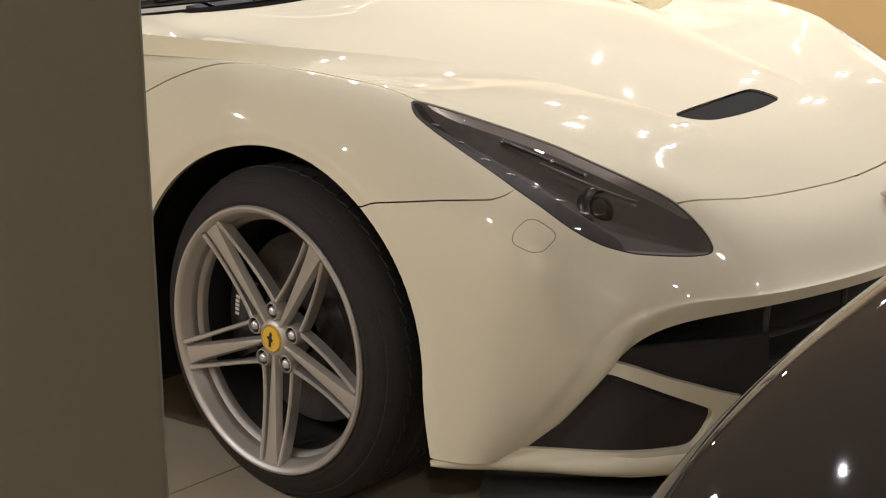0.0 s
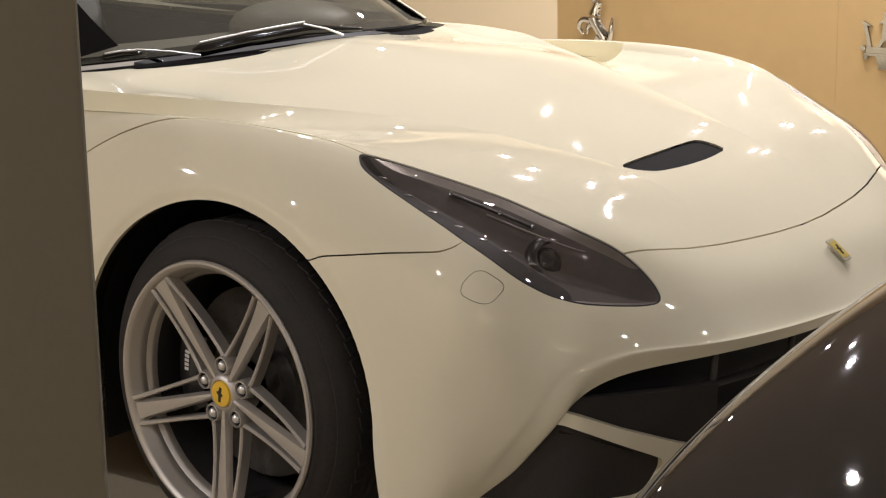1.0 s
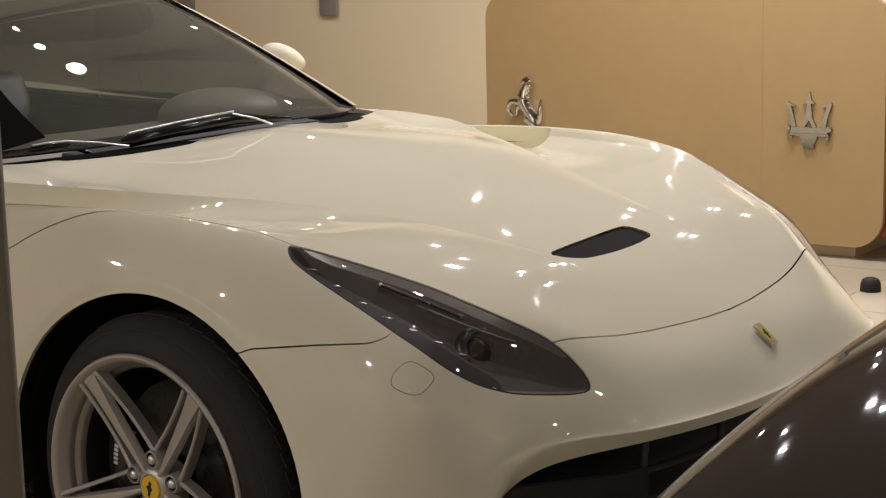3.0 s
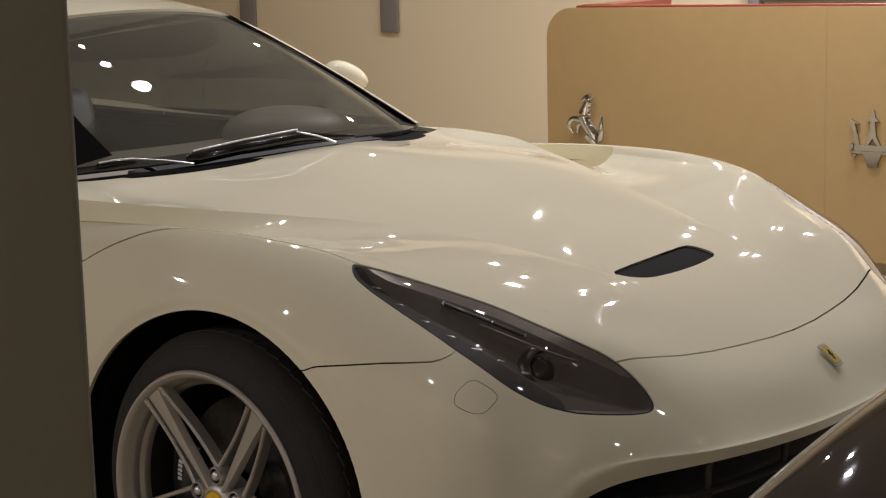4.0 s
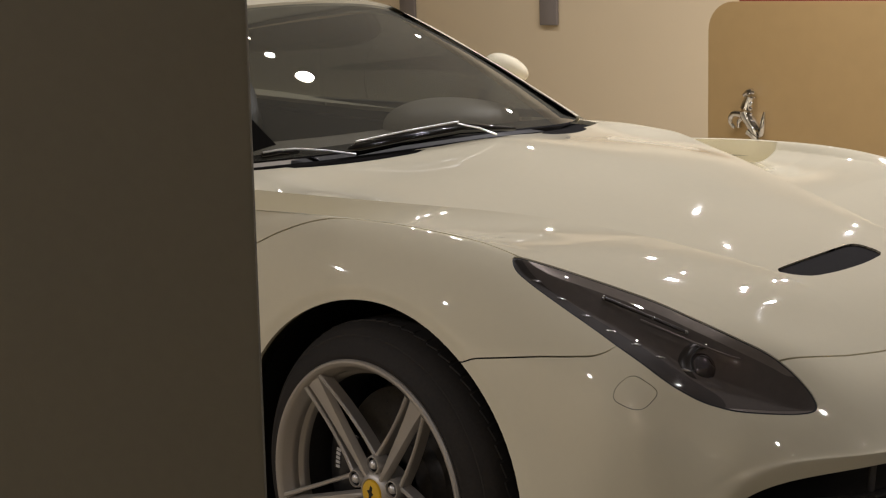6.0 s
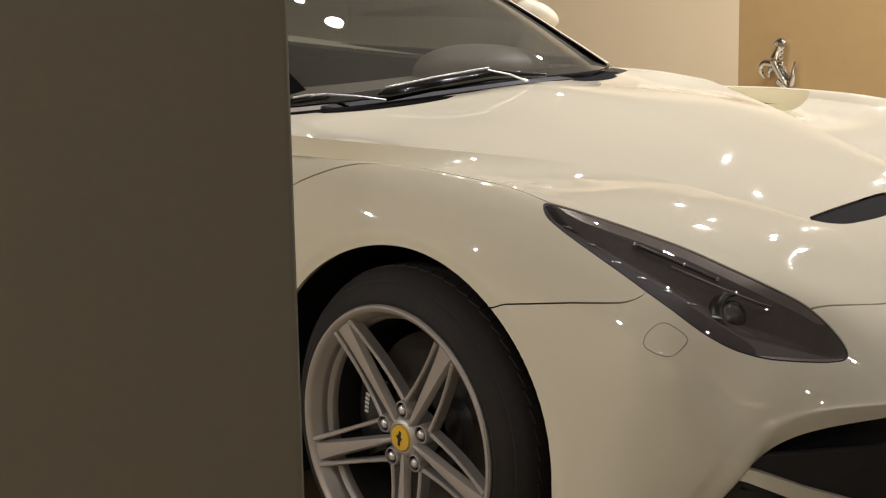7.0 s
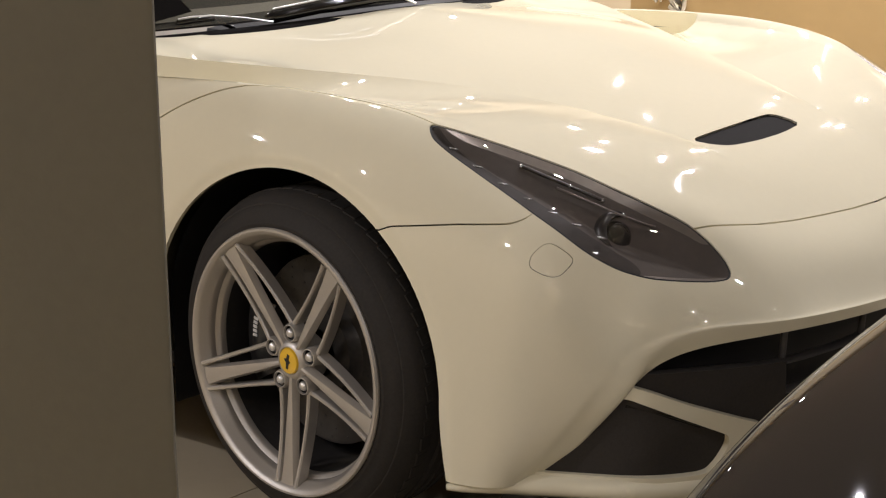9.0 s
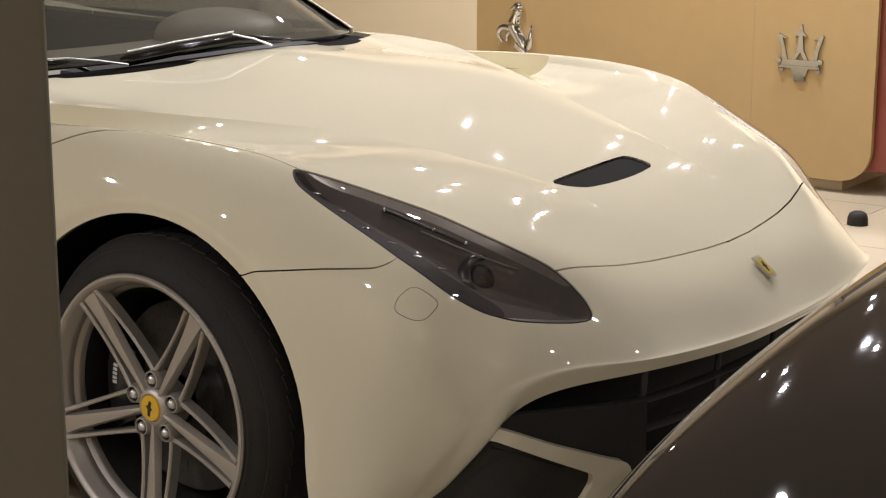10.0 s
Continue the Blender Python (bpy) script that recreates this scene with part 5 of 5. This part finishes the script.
def emblems():
    """Two chrome ornaments fixed to the front of the desk, as plain shapes."""
    bm = bmesh.new()

    def limb(points, radii):
        p = np.array([(*q, r) for q, r in zip(points, radii)])
        d = smooth_loop(p, 22, closed=False)
        tube(bm, [tuple(q[:3]) for q in d], [float(q[3]) for q in d], 14)

    limb([(-2.115, 3.735, 0.49), (-2.110, 3.735, 0.55), (-2.140, 3.73, 0.605), (-2.165, 3.73, 0.655), (-2.148, 3.73, 0.705), (-2.140, 3.73, 0.745), (-2.178, 3.73, 0.728)], [0.020, 0.032, 0.030, 0.034, 0.026, 0.022, 0.010])
    for k in range(7):
        bmesh.ops.create_icosphere(bm, subdivisions=2, radius=0.0105, matrix=Matrix.Translation((-2.118 - 0.012 * math.sin(k * 0.55), 3.718, 0.745 - 0.026 * k)))
    limb([(-2.18, 3.72, 0.635), (-2.222, 3.715, 0.64), (-2.245, 3.715, 0.61), (-2.222, 3.72, 0.57)], [0.018, 0.015, 0.012, 0.008])
    limb([(-2.18, 3.74, 0.62), (-2.212, 3.745, 0.605), (-2.215, 3.745, 0.57)], [0.016, 0.013, 0.008])
    limb([(-2.11, 3.74, 0.55), (-2.082, 3.735, 0.545), (-2.07, 3.73, 0.59), (-2.062, 3.73, 0.655)], [0.018, 0.015, 0.014, 0.005])
    limb([(-2.14, 3.725, 0.56), (-2.10, 3.725, 0.525), (-2.085, 3.74, 0.485)], [0.026, 0.019, 0.012])
    box(bm, -2.16, -2.12, 3.74, 3.77, 0.48, 0.50, 0.004)
    box(bm, -2.15, -2.12, 3.75, 3.77, 0.5, 0.56, 0.004)
    tagged(part("chrome_ornament", bm, CHROME, smooth=60), "upright chrome ornament fixed to the tan panel", "ornament")
    bm = bmesh.new()
    face = Matrix.Translation((-0.692, 3.77, 0.478)) @ Matrix.Rotation(radians(90), 4, "X") @ Matrix.Diagonal((0.91, 0.91, 1, 1))
    for w, z0, z1, deep in ((0.105, 0.092, 0.106, 0.016), (0.094, 0.076, 0.0915, 0.012), (0.102, 0.064, 0.0755, 0.016)):
        prism(bm, [(-w, z0), (w, z0), (w, z1), (-w, z1)], deep, face)
    prism(bm, [(-0.026, 0.0), (0.026, 0.0), (0.03, 0.012), (0.024, 0.02), (0.034, 0.032), (0.045, 0.0635), (-0.045, 0.0635), (-0.034, 0.032), (-0.024, 0.02), (-0.03, 0.012)], 0.014, face)
    # the middle prong stands on two legs and ends in a barbed point
    prism(bm, [(0.022, 0.1065), (0.04, 0.1065), (0.017, 0.15), (0.010, 0.222), (0.034, 0.217), (0.012, 0.238), (0.004, 0.275), (-0.004, 0.275), (-0.012, 0.238), (-0.034, 0.217), (-0.010, 0.222), (-0.017, 0.15), (-0.04, 0.1065), (-0.022, 0.1065), (0.0, 0.14)], 0.014, face)
    for s in (-1, 1):
        pts = [(s * 0.066, 0.1065), (s * 0.088, 0.1065), (s * 0.094, 0.15), (s * 0.118, 0.222), (s * 0.112, 0.228), (s * 0.068, 0.206), (s * 0.092, 0.208), (s * 0.078, 0.155)]
        prism(bm, pts if s > 0 else pts[::-1], 0.014, face)
        tube(bm, [tuple(face @ Vector((s * 0.094, 0.062, 0.012))), tuple(face @ Vector((s * 0.094, 0.046, 0.012)))], [0.014, 0.009], 10)
        tube(bm, [tuple(face @ Vector((s * 0.106, 0.099, 0.004))), tuple(face @ Vector((s * 0.106, 0.099, 0.022)))], 0.012, 12, 1.0, (1, 0, 0))
    tagged(part("chrome_emblem", bm, EMBLEM, smooth=30), "flat three-pronged chrome emblem on the tan panel", "emblem")


def dark_car():
    car = thing("dark_car", "dark grey glossy car parked in front of the white coupe", "car")
    cx, y0 = 2.305, -2.45

    def ring(u, pts, back=(0, 0, 0, 0, 0, 0)):
        return [(-(u + b), y, z) for (y, z), b in zip(pts, back)]

    rings = [
        ring(0.0, ((0, 0.50), (0.4, 0.50), (0.62, 0.49), (0.72, 0.44), (0.76, 0.34), (0.76, 0.2)), (0, 0.04, 0.12, 0.2, 0.24, 0.25)),
        ring(0.16, ((0, 0.62), (0.4, 0.625), (0.65, 0.62), (0.78, 0.55), (0.83, 0.4), (0.83, 0.2)), (0, 0.03, 0.1, 0.16, 0.18, 0.2)),
        ring(0.5, ((0, 0.72), (0.4, 0.73), (0.735, 0.718), (0.835, 0.645), (0.885, 0.43), (0.89, 0.2)), (0, 0, 0.03, 0.05, 0.05, 0.05)),
        ring(1.0, ((0, 0.80), (0.4, 0.812), (0.775, 0.803), (0.875, 0.728), (0.925, 0.48), (0.93, 0.2))),
        ring(1.6, ((0, 0.87), (0.4, 0.872), (0.785, 0.855), (0.885, 0.775), (0.935, 0.5), (0.94, 0.18))),
        ring(2.3, ((0, 0.92), (0.4, 0.92), (0.74, 0.90), (0.88, 0.80), (0.93, 0.5), (0.93, 0.18))),
        ring(3.3, ((0, 0.95), (0.4, 0.95), (0.74, 0.93), (0.89, 0.82), (0.94, 0.5), (0.94, 0.18))),
        ring(4.2, ((0, 0.97), (0.4, 0.96), (0.70, 0.94), (0.84, 0.82), (0.88, 0.5), (0.88, 0.22))),
        ring(4.45, ((0, 0.90), (0.4, 0.89), (0.66, 0.86), (0.78, 0.76), (0.80, 0.5), (0.80, 0.28))),
    ]
    shell = grid_mesh(loft(rings, 14, 14))

    def wheel_hole(v, x0):
        d = np.hypot(v[:, 0] - x0, v[:, 2] - 0.33) - 0.37
        return np.where((v[:, 1] > 0.6) & (v[:, 2] < 0.75), d, 1.0)

    _, shell = split(shell, wheel_hole(shell[0], -0.95))
    _, shell = split(shell, wheel_hole(shell[0], -3.65))
    line = wedge([(-0.42, -0.1), (-0.42, 0.25), (-0.55, 0.42), (-0.76, 0.516), (-0.9, 0.555), (-1.04, 0.60), (-1.75, 0.66), (-1.80, 0.4), (-1.80, -0.1)])
    hood, rest = split(shell, np.maximum(outline_distance(shell[0][:, :2], line), 0.5 - shell[0][:, 2]))
    hood, _ = split(hood, outline_distance(hood[0][:, :2], line) + 0.0025)
    _, rest = split(rest, np.maximum(outline_distance(rest[0][:, :2], line), 0.5 - rest[0][:, 2]) - 0.0025)

    def placed(mesh):
        v, n, f = mesh
        # the car's nose points along -y of the room
        turn = lambda p: np.stack([-p[:, 1], p[:, 0], p[:, 2]], 1) * np.array((-1, -1, 1))
        return turn(v) + np.array((cx, y0, 0)), turn(n), f

    inner = lambda v: np.abs(v[:, 1]) > 0.004
    for side in (lambda m: m, flip):
        solid("hood_half", placed(side(hem(hood, 0.012, inner))), DARK_PAINT, car)
        solid("body_side", placed(side(hem(rest, 0.012, inner))), DARK_PAINT, car)
        solid("inner_panel", placed(side(lower(shell, 0.02))), BLACK, car)
    # cabin
    rows = []
    for u, z, w in ((1.75, 0.91, 0.70), (2.1, 1.12, 0.62), (2.5, 1.24, 0.55), (3.1, 1.25, 0.55), (3.7, 1.12, 0.55), (4.1, 0.98, 0.58)):
        rows.append([(cx - w, y0 + u, z - 0.05), (cx - w * 0.6, y0 + u, z), (cx, y0 + u, z + 0.01), (cx + w * 0.6, y0 + u, z), (cx + w, y0 + u, z - 0.05)])
    sheet("cabin_roof", rows, GLOSS_BLACK, car)
    for s in (-1, 1):
        low = [(cx + s * 0.83, y0 + u, 0.86) for u in (1.8, 2.4, 3.2, 4.1)]
        high = [(cx + s * w, y0 + u, z) for u, z, w in ((1.8, 0.89, 0.70), (2.45, 1.18, 0.555), (3.2, 1.19, 0.55), (4.1, 0.93, 0.58))]
        sheet("side_glass", [low, high] if s < 0 else [low[::-1], high[::-1]], GLOSS_BLACK, car)
        for u in (0.95, 3.65):
            bm = bmesh.new()
            revolve(bm, [(0.05, -0.06), (0.2, -0.085), (0.235, -0.1), (0.25, -0.105), (0.30, -0.112), (0.325, -0.09), (0.33, 0.08), (0.05, 0.1)], 48)
            bm.transform(Matrix.Translation((cx + s * 0.80, y0 + u, 0.33)) @ Matrix.Rotation(radians(90 * s), 4, "Z"))
            part("wheel", bm, RUBBER, car, smooth=40)


def ceiling_lamps():
    for x, y, share, r in LAMPS:
        lamp = thing("ceiling_spotlight", "small recessed ceiling spotlight, switched on, some added as fill", "lamp", Matrix.Translation((x, y, CEILING)), "ceiling spotlights")
        bm = bmesh.new()
        revolve(bm, [(r + 0.005, 0.0), (r + 0.02, 0.004), (r + 0.026, 0.0), (r + 0.026, -0.01)], 24)
        bm.transform(Matrix.Rotation(radians(-90), 4, "X"))
        part("bezel", bm, CHROME, lamp, smooth=40)
        bm = bmesh.new()
        revolve(bm, [(0.0, 0.002), (r + 0.005, 0.002)], 20)
        bm.transform(Matrix.Rotation(radians(-90), 4, "X"))
        part("lamp_face", bm, LAMP_ON, lamp, "glowing lamp face")
        data = bpy.data.lights.new("spot", "SPOT")
        data.energy, data.color, data.spot_size, data.spot_blend, data.shadow_soft_size = LAMP_WATTS * share, WARM, radians(160), 0.4, r
        li = new("spot", data)
        li.matrix_basis = Matrix.Translation((x, y, CEILING - 0.03))


# recessed spotlights as (x, y, share of the power, radius): over the cabin, by the desk, behind the desk, along the
# back wall (added fill), over the nose, and in the front of the room (partly added fill)
white_car()
dark_car()
column()
desk()
emblems()
small_things()
grey_boxes()
ceiling_lamps()
floor_tiles(room())
